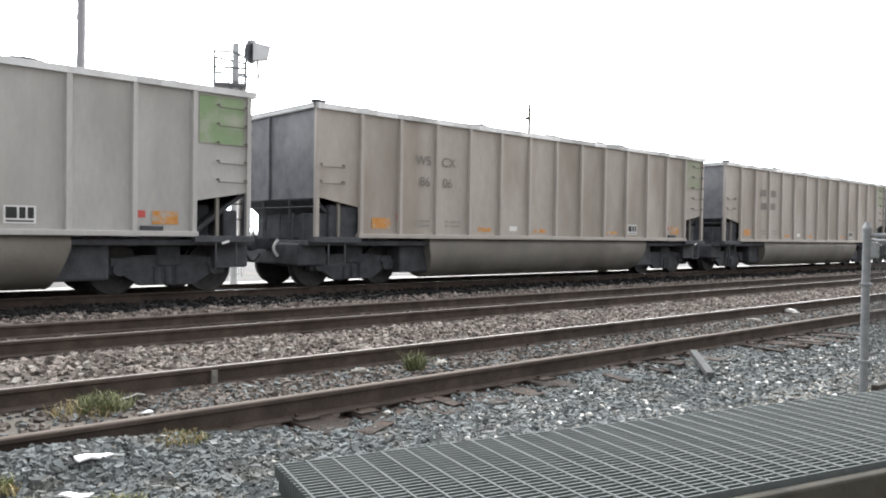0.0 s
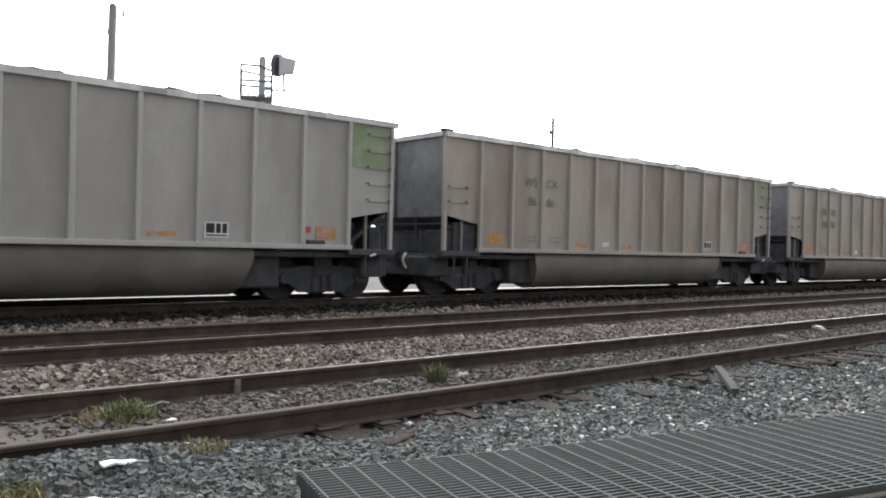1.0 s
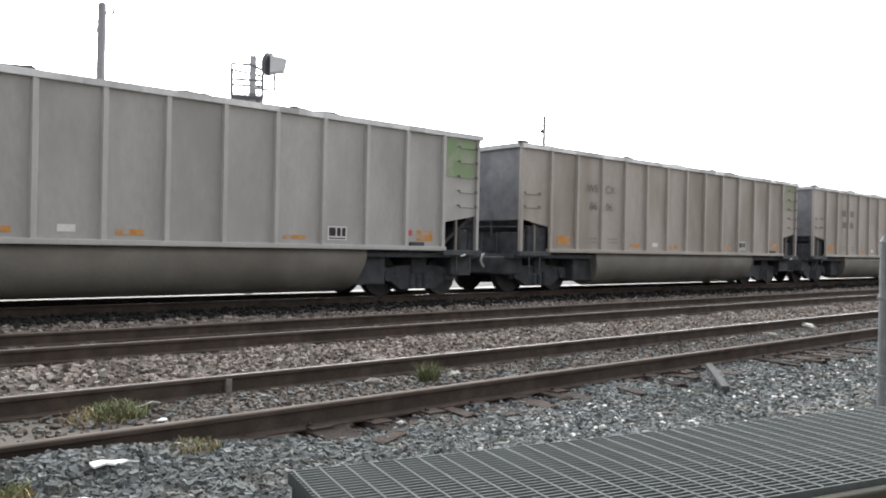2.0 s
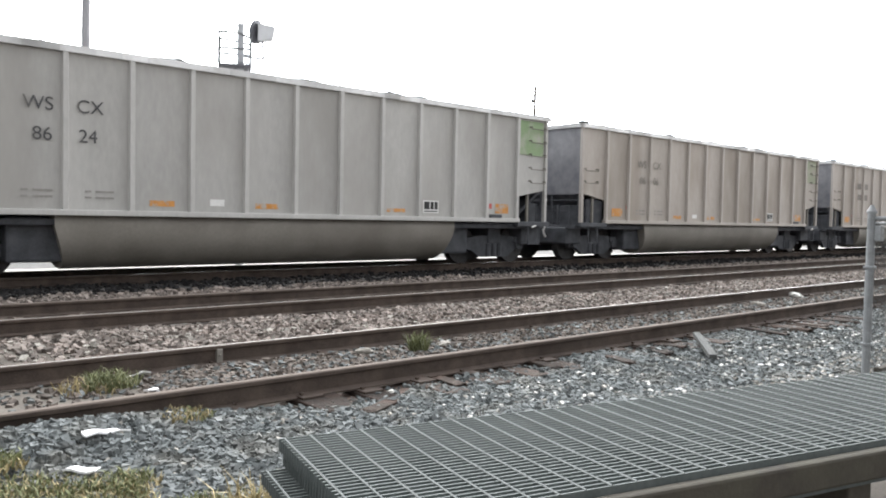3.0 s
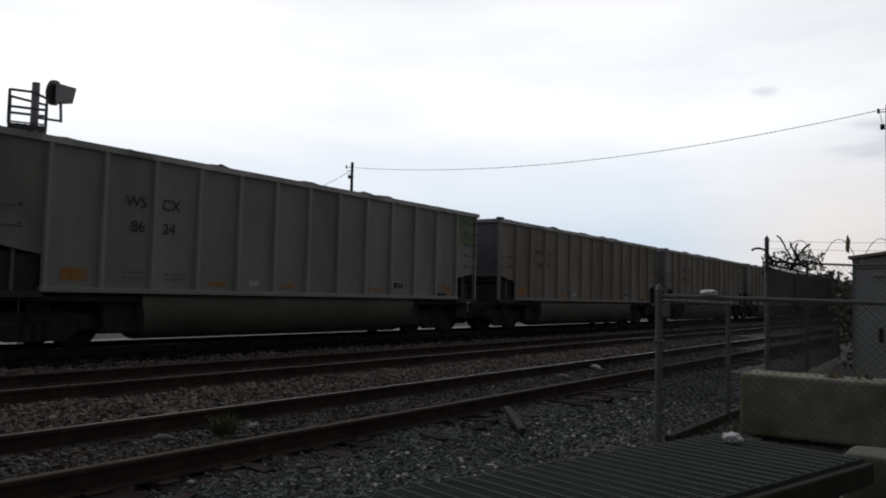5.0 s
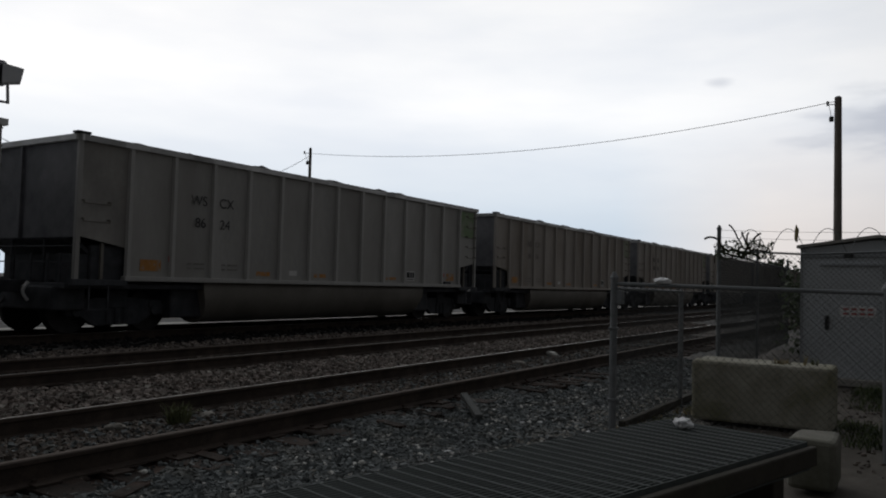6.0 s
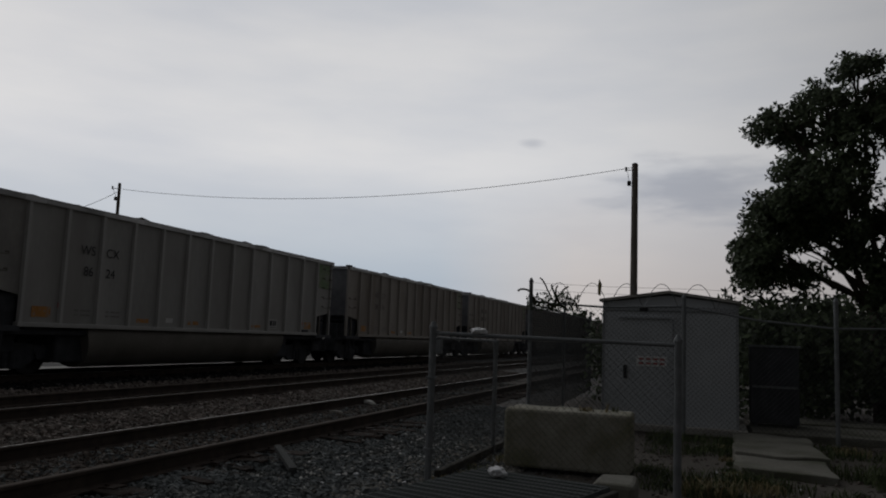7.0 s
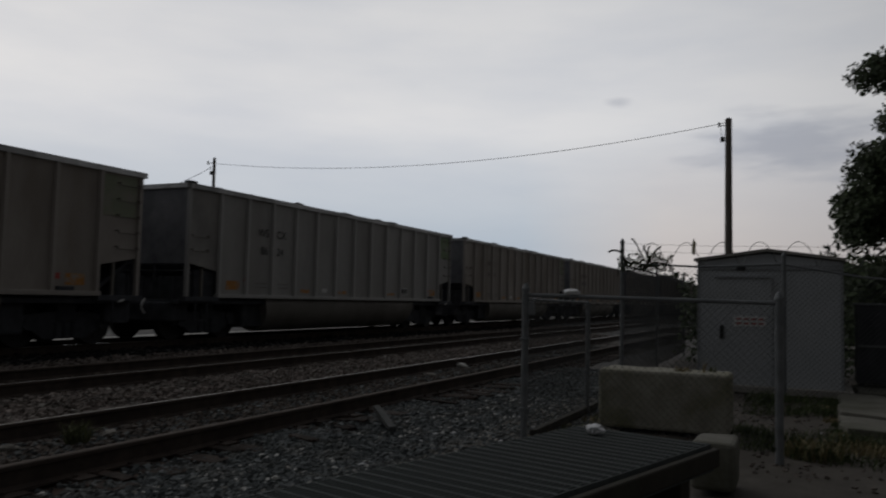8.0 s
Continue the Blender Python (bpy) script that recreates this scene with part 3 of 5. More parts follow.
def make_ballast():
    rng = np.random.default_rng(4)
    off_rail = lambda x, y: (np.abs(np.abs(y - NEAR) - GAUGE / 2) > 0.09) & (np.abs(np.abs(y - MID) - GAUGE / 2) > 0.09)

    def shoulder(x, y):
        """Bare earth and tie ends show along the rail in two stretches."""
        bare = ((x > 2.75) & (x < 5.8) & (y > 4.52)) | ((x > 9.3) & (x < 12.3) & (y > 4.28)) | ((x > 6.6) & (x < 7.6) & (y > 4.6))
        return off_rail(x, y) & (~bare | (rng.random(len(x)) < 0.22))

    def dusty(x, y):
        """Stones thin out into trodden dust toward the low x end."""
        return off_rail(x, y) & (rng.random(len(x)) < np.clip((x - 1.2 - 0.35 * np.sin(y * 5)) / 1.7, 0.10, 1))

    stones("ballast_stones", "loose grey crushed stone beside the near track", M["stone_blue"], 52000, -0.1, 6.2, 1.9, 4.85, 0.0185, rng, 0.35, shoulder, near=1.15)
    stones("ballast_stones", "loose grey crushed stone along the near track", M["stone_blue"], 24000, 6.0, 16, 2.3, 4.85, 0.0225, rng, 0.35, shoulder, near=1.2)
    stones("ballast_stones", "scattered dusty stones in front of the shed", M["stone_brown"], 1800, 7.0, 14, -4.0, 2.5, 0.020, rng, 0.1)
    stones("ballast_stones", "scattered pale crushed stone along the fence", M["stone_pale"], 8500, 4.0, 11.5, 2.0, 3.25, 0.017, rng, 0.6)
    stones("ballast_stones", "pale stones strewn over the grey stone", M["stone_pale"], 1700, 0.2, 9.0, 2.4, 4.8, 0.0150, rng, 0.5, shoulder)
    stones("ballast_stones", "white chips scattered on the grey stone", M["chip"], 1600, 3.6, 11.0, 2.3, 4.3, 0.0150, rng, 0.75, near=0.9)
    stones("ballast_stones", "reddish rubble mixed into the pale stone", M["stone_red"], 130, 5.0, 5.75, 2.45, 2.85, 0.019, rng, 0.75)
    stones("ballast_stones", "dusty brown crushed stone between the near rails", M["stone_brown"], 13000, 0.5, 24, 5.0, 6.36, 0.022, rng, 0.1, dusty, near=1.3)
    stones("ballast_stones", "grey stones mixed into the dust between rails", M["stone_blue"], 5000, 0.5, 24, 5.0, 6.36, 0.022, rng, 0.2, dusty, near=1.3)
    stones("ballast_stones", "tan and pinkish crushed stone between the tracks", M["stone_tan"], 33000, 0.8, 32, 6.5, 9.05, 0.027, rng, 0.35, dusty, near=1.35)
    stones("ballast_stones", "pale stones lying on the tan gravel", M["stone_pale"], 2600, 0.8, 30, 6.6, 9.0, 0.024, rng, 0.55, dusty, near=1.35)
    stones("ballast_stones", "dusty stone between the middle rails", M["stone_brown"], 6000, 1.5, 30, 9.25, 10.5, 0.03, rng, 0.3, off_rail, near=1.3)
    stones("ballast_stones", "grey crushed stone shoulder below the train", M["stone_tan"], 17000, 2.0, 42, 10.75, 12.7, 0.034, rng, 0.35, off_rail, near=1.3)
    stones("ballast_stones", "near-black stone under the train", M["coal"], 6000, 2.0, 40, 12.5, 16.6, 0.04, rng, 0.3, near=1.3)


make_ballast()


# ---------------------------------------------------------------- coal train
HALF, SIDE, TOP, SILL = 7.42, 1.60, 3.64, 0.96
RIBS = [-6.33 + 1.057 * i for i in range(13)]
PITCH = 16.36
LIFT = 0.13           # body raised on its trucks


def text_mesh(words, size, mat):
    cu = bpy.data.curves.new("lettering", "FONT")
    cu.body, cu.size, cu.extrude, cu.align_x = words, size, 0.001, "CENTER"
    ob = bpy.data.objects.new("lettering", cu)
    scene.collection.objects.link(ob)
    dg = bpy.context.evaluated_depsgraph_get()
    me = bpy.data.meshes.new_from_object(ob.evaluated_get(dg))
    bpy.data.objects.remove(ob)
    me.materials.clear()
    me.materials.append(mat)
    return me


def side_sheet(x0, x1, y, s):
    """One dished sheet between two ribs; the end sheets stop above the open platform."""
    bm = B()
    cols = []
    for i in range(7):
        u = i / 6
        x = x0 + (x1 - x0) * u
        low = SILL
        if abs(x0 + x1) > 2 * (HALF - 1.1):
            low = 1.56 + 0.19 * (abs(x) - HALF + 1.07) / 1.07
        col = []
        for j in range(6):
            w = j / 5
            z = low + (TOP - 0.06 - low) * w
            bow = 0.016 * math.sin(math.pi * u) * math.sin(math.pi * w)
            col.append(bm.verts.new((x, y - s * (0.003 + bow), z)))
        cols.append(col)
    for i in range(6):
        for j in range(5):
            bm.faces.new((cols[i][j], cols[i + 1][j], cols[i + 1][j + 1], cols[i][j + 1]))
    bmesh.ops.recalc_face_normals(bm, faces=bm.faces)
    if (bm.faces[:][0].normal.y > 0) != (s > 0):
        bmesh.ops.reverse_faces(bm, faces=bm.faces[:])
    bmesh.ops.solidify(bm, geom=bm.faces[:], thickness=0.018)
    return bm


def build_truck(car, x):
    t = part("truck", B(), M["underframe"], car, "coal-black cast steel truck")
    bm = t.data
    b = B()
    for s in (-1, 1):
        y = s * 0.99
        o = [(-1.12, 0.56), (-0.98, 0.64), (-0.45, 0.70), (0.45, 0.70), (0.98, 0.64), (1.12, 0.56), (1.10, 0.36), (0.82, 0.36), (0.50, 0.16), (-0.50, 0.16), (-0.82, 0.36), (-1.10, 0.36)]
        prism(b, o, "y", y - 0.075, y + 0.075)
        for e in (-1, 1):
            tube(b, (e * 0.89, y - 0.10, 0.457), (e * 0.89, y + 0.15 * s + 0.02, 0.457), 0.115, sides=12)
            box(b, e * 0.89 - 0.15, e * 0.89 + 0.15, y - 0.11, y + 0.11, 0.50, 0.66, 0.02)
        for k in (-0.2, 0, 0.2):
            tube(b, (k, y + s * 0.06, 0.18), (k, y + s * 0.06, 0.50), 0.075, sides=8)
    box(b, -0.22, 0.22, -1.1, 1.1, 0.50, 0.88, 0.03)
    b.to_mesh(bm)
    b.free()
    t.matrix_basis = pose(x, 0, 0)
    return t


def wheelset_mesh():
    b = B()
    tube(b, (0, -0.85, 0), (0, 0.85, 0), 0.08, sides=10)
    for s in (-1, 1):
        y = s * 0.752
        for y0, y1, r0, r1 in ((y - 0.065, y + 0.065, 0.452, 0.462), (y - s * 0.065, y - s * 0.095, 0.49, 0.485), (y - 0.09, y + 0.09, 0.15, 0.15)):
            tube(b, (0, y0, 0), (0, y1, 0), r0, r1, sides=28)
        for k in range(5):
            a = k * 2 * math.pi / 5
            box(b, 0.28 * math.cos(a) - 0.03, 0.28 * math.cos(a) + 0.03, y - 0.075, y + 0.075, 0.28 * math.sin(a) - 0.03, 0.28 * math.sin(a) + 0.03)
    return mesh_of("wheelset", b, M["wheel"])


def build_car():
    car = thing("coal_car", "dusty aluminium ribbed coal car heaped with coal, rolling", "railcar", "cars of the coal train")
    for s in (-1, 1):
        y = s * SIDE
        edges = [-HALF] + RIBS + [HALF]
        for x0, x1 in zip(edges, edges[1:]):
            part("side_panel", side_sheet(x0, x1, y, s), M["car_soot" if x0 < -7 else "car"], car)
        for x in RIBS:
            bm = B()
            o = [(x - 0.062, y - s * 0.0), (x - 0.040, y + s * 0.062), (x + 0.040, y + s * 0.062), (x + 0.062, y)]
            prism(bm, o, "z", SILL + 0.05, TOP - 0.11)
            part("rib", bm, M["rib"], car)
        if s > 0:
            bm = box(B(), -HALF - 0.04, HALF + 0.13, y - 0.07, y + 0.07, TOP - 0.115, TOP, 0.012)
            part("top_chord", bm, M["chord"], car, "bright worn aluminium top edge")
        else:
            rng, x = random.Random(17), -HALF - 0.04
            while x < HALF + 0.13:
                w = rng.choice((0.42, 0.55, 0.55, 0.95))
                w = w if x + w < HALF - 0.2 else HALF + 0.13 - x
                part("top_chord", box(B(), x, x + w, y - 0.07, y + 0.07, TOP - 0.115, TOP), M["chord"], car, "patchily worn bright aluminium top edge")
                x += w + 0.0005
        bm = box(B(), -HALF + 1.0, HALF - 1.0, min(y - s * 0.05, y + s * 0.09), max(y - s * 0.05, y + s * 0.09), SILL - 0.04, SILL + 0.055, 0.01)
        part("side_sill", bm, M["rib"], car)
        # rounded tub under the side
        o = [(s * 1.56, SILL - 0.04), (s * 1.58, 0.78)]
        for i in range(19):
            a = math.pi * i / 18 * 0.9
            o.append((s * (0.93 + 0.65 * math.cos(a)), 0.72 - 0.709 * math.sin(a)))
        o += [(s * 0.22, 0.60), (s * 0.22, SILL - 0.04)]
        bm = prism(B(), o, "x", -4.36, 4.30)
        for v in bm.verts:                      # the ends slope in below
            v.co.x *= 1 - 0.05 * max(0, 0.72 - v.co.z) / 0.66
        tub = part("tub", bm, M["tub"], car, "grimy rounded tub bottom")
        for p in tub.data.polygons:
            p.use_smooth = abs(p.normal.x) < 0.5
        for edge in tub.data.edges:             # keep the flat ends crisp
            a, b = (tub.data.vertices[i].co.x for i in edge.vertices)
            edge.use_edge_sharp = a * b > 0
        for e in (-1, 1):
            bm = box(B(), e * HALF - 0.045, e * HALF + 0.045, y - 0.045, y + 0.045, SILL - 0.05, TOP - 0.11, 0.008)
            part("corner_post", bm, M["car"], car)
            bm = box(B(), e * 6.84 - 0.03, e * 6.84 + 0.03, y - s * 0.08 - 0.03, y - s * 0.08 + 0.03, SILL - 0.02, 1.64)
            part("platform_post", bm, M["tub"], car)
            bm = box(B(), min(e * 6.35, e * 7.52), max(e * 6.35, e * 7.52), y - 0.09, y + 0.05, SILL - 0.14, SILL - 0.02, 0.01)
            part("end_sill", bm, M["underframe"], car)
            heights = (1.92, 2.26, 2.60, 2.94, 3.28) if e == 1 else (2.02, 2.36)
            for z in heights:
                bm = B()
                yy = y + s * 0.085
                x0, x1 = e * 6.80, e * 7.35
                polyline(bm, [(x0, y, z + 0.05), (x0, yy, z + 0.05), (x0, yy, z), (x1, yy, z), (x1, yy, z + 0.05), (x1, y, z + 0.05)], 0.017)
                part("grab_iron", bm, M["tub"], car)
        # markings on the side sheet
        def plate(name, x0, x1, z0, z1, mat, d=0.003):
            bm_ = box(B(), x0 + 0.09, x1 + 0.09, min(y, y + s * d), max(y, y + s * d), z0, z1)
            return part(name, bm_, mat, car)
        plate("green_patch", 6.36, 7.24, 2.62, 3.48, M["green"])
        for x0, x1, z0, z1 in ((-6.12, -5.62, 1.13, 1.36), (5.52, 5.98, 1.13, 1.36), (-2.94, -2.50, 1.10, 1.20), (-0.93, -0.45, 1.10, 1.20), (2.20, 2.70, 1.10, 1.18)):
            plate("reflector", x0, x1, z0, z1, M["orange"])
        plate("reflector", 5.27, 5.40, 1.24, 1.36, M["red"])
        plate("reflector", -5.44, -5.34, 1.34, 1.46, M["red"])
        plate("data_plate", -1.84, -1.56, 1.13, 1.25, M["white"])
        pl = plate("data_panel", 3.22, 3.68, 1.10, 1.38, M["white"])
        for x0, x1, z0, z1 in ((3.34, 3.50, 1.18, 1.355), (3.53, 3.62, 1.18, 1.355), (3.65, 3.74, 1.18, 1.355), (3.34, 3.74, 1.125, 1.15)):
            bm = box(B(), x0, x1, min(y, y + s * 0.006), max(y, y + s * 0.006), z0, z1)
            part("panel_cell", bm, M["black"], pl)
        for x0, z in ((-4.95, 1.30), (-4.95, 1.20), (-4.00, 1.30), (-4.00, 1.20)):
            for i, w in enumerate((0.10, 0.16, 0.12)):
                plate("stencil_bar", x0 + 0.17 * i, x0 + 0.17 * i + w, z, z + 0.032, M["ghost"])
        bm = box(B(), 5.40, 5.78, min(y, y + s * 0.08), max(y, y + s * 0.08), 1.02, 1.10, 0.01)
        part("jacking_bracket", bm, M["underframe"], car)
    for e in (-1, 1):
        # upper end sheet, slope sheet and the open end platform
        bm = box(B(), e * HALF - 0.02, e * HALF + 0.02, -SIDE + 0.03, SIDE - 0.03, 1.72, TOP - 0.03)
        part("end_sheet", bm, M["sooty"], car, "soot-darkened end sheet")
        bm = box(B(), e * HALF - 0.09, e * HALF + 0.09, -SIDE, SIDE, TOP - 0.115, TOP + 0.004, 0.012)
        part("end_chord", bm, M["chord"], car)
        for y in (0.25,):
            bm = box(B(), min(e * HALF, e * (HALF + 0.07)), max(e * HALF, e * (HALF + 0.07)), y - 0.05, y + 0.05, 1.72, TOP - 0.11, 0.01)
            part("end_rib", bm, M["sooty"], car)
        for k in range(6):
            z = 1.95 + 0.31 * k
            a, b = -e * 1.50, -e * 1.06
            bm = polyline(B(), [(e * HALF, a, z), (e * (HALF + 0.12), a, z), (e * (HALF + 0.12), b, z), (e * HALF, b, z)], 0.019)
            part("ladder_rung", bm, M["underframe"], car)
        o = [(e * 7.40, 1.76), (e * 6.38, 1.00), (e * 5.2, 0.86), (e * 5.2, 0.80), (e * 6.42, 0.92), (e * 7.43, 1.70)]
        bm = prism(B(), o, "y", -1.42, 1.42)
        part("slope_sheet", bm, M["underframe"], car)
        bm = B()
        for y in (-1.5, -0.55, 0.55, 1.5):
            tube(bm, (e * 7.40, y, SILL - 0.1), (e * 7.40, y, 1.72), 0.028, sides=6)
        for z in (1.25, 1.55):
            tube(bm, (e * 7.42, -1.5, z), (e * 7.42, 1.5, z), 0.014, sides=6)
        part("end_railing", bm, M["underframe"], car)
        for y in (-1.25, -0.85, -0.3, 0.3, 0.85, 1.25):
            bm = tube(B(), (e * 7.50, y, SILL - 0.1), (e * 7.50, y, 1.42), 0.024, sides=6)
            part("end_bar", bm, M["underframe"], car)
        # dark boxes added to close bright gaps, standing for rigging and its shadow
        part("hopper_end", box(B(), min(e * 4.05, e * 5.0), max(e * 4.05, e * 5.0), -1.30, 1.30, 0.15, 0.90, 0.05), M["underframe"], car)
        part("brake_box", box(B(), min(e * 6.95, e * 7.62), max(e * 6.95, e * 7.62), -1.25, 1.15, 0.34, 0.80, 0.04), M["underframe"], car)
        part("equipment_box", box(B(), min(e * 7.02, e * 7.30), max(e * 7.02, e * 7.30), -1.42, -0.75, 0.84, 1.42, 0.03), M["underframe"], car)
        bm = box(B(), min(e * 4.3, e * 7.55), max(e * 4.3, e * 7.55), -1.5, 1.5, SILL - 0.20, SILL - 0.10, 0.01)
        part("end_platform", bm, M["underframe"], car)
        bm = box(B(), min(e * 7.4, e * 8.06), max(e * 7.4, e * 8.06), -0.13, 0.13, 0.66, 0.90, 0.03)
        box(bm, min(e * 7.96, e * 8.175), max(e * 7.96, e * 8.175), -0.2, 0.2, 0.62, 0.94, 0.05)
        part("coupler", bm, M["underframe"], car, "coal-black knuckle coupler")
        bm = B()
        pts = [(e * (7.5 + 0.55 * i / 8), 0.35, 0.80 - 0.42 * math.sin(math.pi * i / 8)) for i in range(9)]
        polyline(bm, pts, 0.022)
        part("brake_hose", bm, M["wheel"], car)
        if e < 0:
            # raised dark corner brackets, a pale mark on each, and the whitened angle cock
            for y in (-SIDE, SIDE):
                part("corner_bracket", box(B(), -HALF - 0.12, -HALF + 0.16, y - 0.09, y + 0.09, TOP + 0.005, TOP + 0.05, 0.012), M["underframe"], car)
                k = 1 if y > 0 else -1
                part("corner_mark", box(B(), -HALF - 0.01, -HALF + 0.035, min(y + k * 0.071, y + k * 0.079), max(y + k * 0.071, y + k * 0.079), TOP - 0.13, TOP - 0.005), M["signwhite"], car)
            pts = [(-7.72 - 0.10 * math.sin(math.pi * i / 8), -0.62, 0.86 - 0.34 * i / 8) for i in range(9)]
            part("angle_cock", polyline(B(), pts, 0.032), M["white"], car, "whitened brake hose and cock")
        else:
            part("release_handle", tube(B(), (6.86, -1.70, 0.80), (7.00, -1.70, 0.84), 0.022), M["white"], car)
        for y in (-1.66, 1.66):
            bm = B()
            box(bm, e * 7.16 - 0.014, e * 7.16 + 0.014, y - 0.014, y + 0.014, 0.36, SILL - 0.1)
            box(bm, e * 6.76 - 0.014, e * 6.76 + 0.014, y - 0.014, y + 0.014, 0.36, SILL - 0.1)
            box(bm, min(e * 6.76, e * 7.16), max(e * 6.76, e * 7.16), y - 0.016, y + 0.016, 0.36, 0.385)
            part("step_stirrup", bm, M["underframe"], car)
    bm = box(B(), -7.5, 7.5, -0.2, 0.2, 0.62, 0.90, 0.02)
    part("centre_sill", bm, M["underframe"], car)
    bm = B()
    tube(bm, (6.0, 0.75, 1.02), (6.75, 0.75, 1.02), 0.14, sides=12)
    box(bm, 6.1, 6.5, 0.9, 1.2, 0.86, 1.2, 0.03)
    part("brake_cylinder", bm, M["underframe"], car)
    # boxes added to darken the end openings, in place of plates behind them
    part("brake_reservoir", box(B(), 6.45, 6.90, -1.1, 1.1, 0.86, 1.52, 0.05), M["underframe"], car)
    part("brake_reservoir", box(B(), -7.05, -6.30, -1.50, 1.50, 0.86, 1.60, 0.05), M["underframe"], car)
    # heaped load
    bm = B()
    nx, ny = 90, 12
    g = []
    for i in range(nx + 1):
        row = []
        for j in range(ny + 1):
            x, y = -HALF + 0.05 + (2 * HALF - 0.1) * i / nx, -SIDE + 0.06 + (2 * SIDE - 0.12) * j / ny
            u = 1 - abs(2 * j / ny - 1)
            e = min(1, (HALF - abs(x)) / 1.2)
            z = TOP - 0.12 + 0.30 * min(1, 2.4 * u) * e * (0.78 + 0.22 * math.sin(x * 1.1 + 0.7) ** 2) + 0.10 * noise.noise((x * 2.2, y * 2.2, 1)) * e + 0.06 * noise.noise((x * 7, y * 7, 3))
            row.append(bm.verts.new((x, y, z)))
        g.append(row)
    for i in range(nx):
        for j in range(ny):
            bm.faces.new((g[i][j], g[i + 1][j], g[i + 1][j + 1], g[i][j + 1]))
    part("coal_load", bm, M["coal"], car, "heaped black coal")
    for p in car.children:
        p.data.transform(Matrix.Translation((0, 0, LIFT)))
        for q in p.children:
            q.data.transform(Matrix.Translation((0, 0, LIFT)))
    wm = wheelset_mesh()
    for x in (-6.12, 6.12):
        t = build_truck(car, x)
        t.data.materials.append(M["underframe"])
        for dx in (-0.89, 0.89):
            shared("wheelset", wm, t, pose(dx, 0, 0.457))
    return car


first_car = build_car()
START = [-0.34 + PITCH * k for k in range(-2, 8)]      # car centres at the clip's start
CARS = [first_car] + [copy_thing(first_car, pose(0, TRAIN, Z3)) for _ in START[1:]]


def letter_cars():
    crisp = {w: text_mesh(w, 0.302, M["letter"]) for w in ("WS", "CX", "86", "24")}
    worn = {w: text_mesh(w, 0.302, M["faded"]) for w in ("WS", "CX", "86", "06")}
    bar = mesh_of("stencil_bar", box(B(), -0.20, 0.20, 0.0, 0.24, -0.001, 0.001), M["faded"])
    for i, car in enumerate(CARS):
        words, end = {2: (crisp, "24"), 3: (worn, "06")}.get(i, (None, ""))
        for w, x, z in (("WS", -4.605, 2.58), ("CX", -3.83, 2.58), ("86", -4.55, 2.105), (end, -3.86, 2.105)):
            ob = new("lettering" if words else "stencil_bar", words[w] if words else bar)
            ob.parent = car
            ob.matrix_basis = pose(x, -SIDE - 0.005, z + LIFT, 90, 0, 0)


def dust_cars():
    """All cars but the one that passes nearest are browner with dust, their green patches nearly gone."""
    dusty = {"side_panel": "car_tan", "rib": "rib_tan", "corner_post": "rib_tan", "side_sill": "rib_tan", "green_patch": "dusty_green"}
    for i, car in enumerate(CARS):
        if i != 2:
            for p in car.children:
                kind = p.name.split(".")[0]
                if kind in dusty:
                    p.material_slots[0].link = "OBJECT"
                    p.material_slots[0].material = M[dusty[kind]]


letter_cars()
dust_cars()


# ---------------------------------------------------------------- stack of steel grating
def make_grating(name, label, x, y, z, turn, length, width, pitch, rods, beam):
    t = thing(name, label, "grating", "stacked grating", pose(x, y, z, 0, 0, turn))
    n = int(width / pitch)
    bm = box(B(), 0, length, -0.003, 0.003, -0.05, 0.0)
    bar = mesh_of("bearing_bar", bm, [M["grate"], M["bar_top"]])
    # upward faces take the paler colour as a painted highlight, sides stay darker
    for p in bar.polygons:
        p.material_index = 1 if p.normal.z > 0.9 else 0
    for i in range(n + 1):
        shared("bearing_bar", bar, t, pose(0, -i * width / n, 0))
    bm = tube(B(), (0, 0.004, 0.001), (0, -width - 0.004, 0.001), 0.0038, sides=4)
    rod = mesh_of("cross_rod", bm, M["rod"])
    k = int(length / rods)
    for i in range(k + 1):
        shared("cross_rod", rod, t, pose(0.02 + i * rods, 0, 0))
    bm = box(B(), length - 0.003, length + 0.003, -width, 0, -0.05, -0.001)
    part("end_band", bm, M["grate"], t)
    if beam:
        bm = box(B(), -0.02, length + 0.02, -width - 0.055, -width - 0.006, -0.135, -0.022, 0.012)
        part("edge_beam", bm, M["beam"], t, "rusty brown edge beam")
    return t


GX, GY, GZ, GT = 1.45, 2.56, 0.49, -15.0
make_grating("steel_grating", "grey steel bar grating panel lying on top of a stack", GX, GY, GZ, GT, 4.04, 0.92, 0.0302, 0.102, True)
make_grating("steel_grating", "grey steel bar grating panel under another one", GX + 0.012, GY - 0.01, GZ - 0.056, GT, 4.02, 0.90, 0.0302, 0.102, False)
make_grating("steel_grating", "lowest grey steel bar grating panel of the stack", GX - 0.07, GY + 0.005, GZ - 0.112, GT, 4.12, 0.92, 0.0302, 0.102, False)


def make_timber(x0, z0, z1):
    t = part("timber_bearer", box(B(), x0, x0 + 0.14, -0.92, 0.0, z0, z1, 0.01), M["beam"])
    t.matrix_basis = pose(GX, GY, 0, 0, 0, GT)
    tagged(t, "dark weathered timber bearer under steel gratings", "timber", "bearers under the grating")


for x0 in (0.4, 2.0, 3.6):
    make_timber(x0, -0.05, GZ - 0.164)


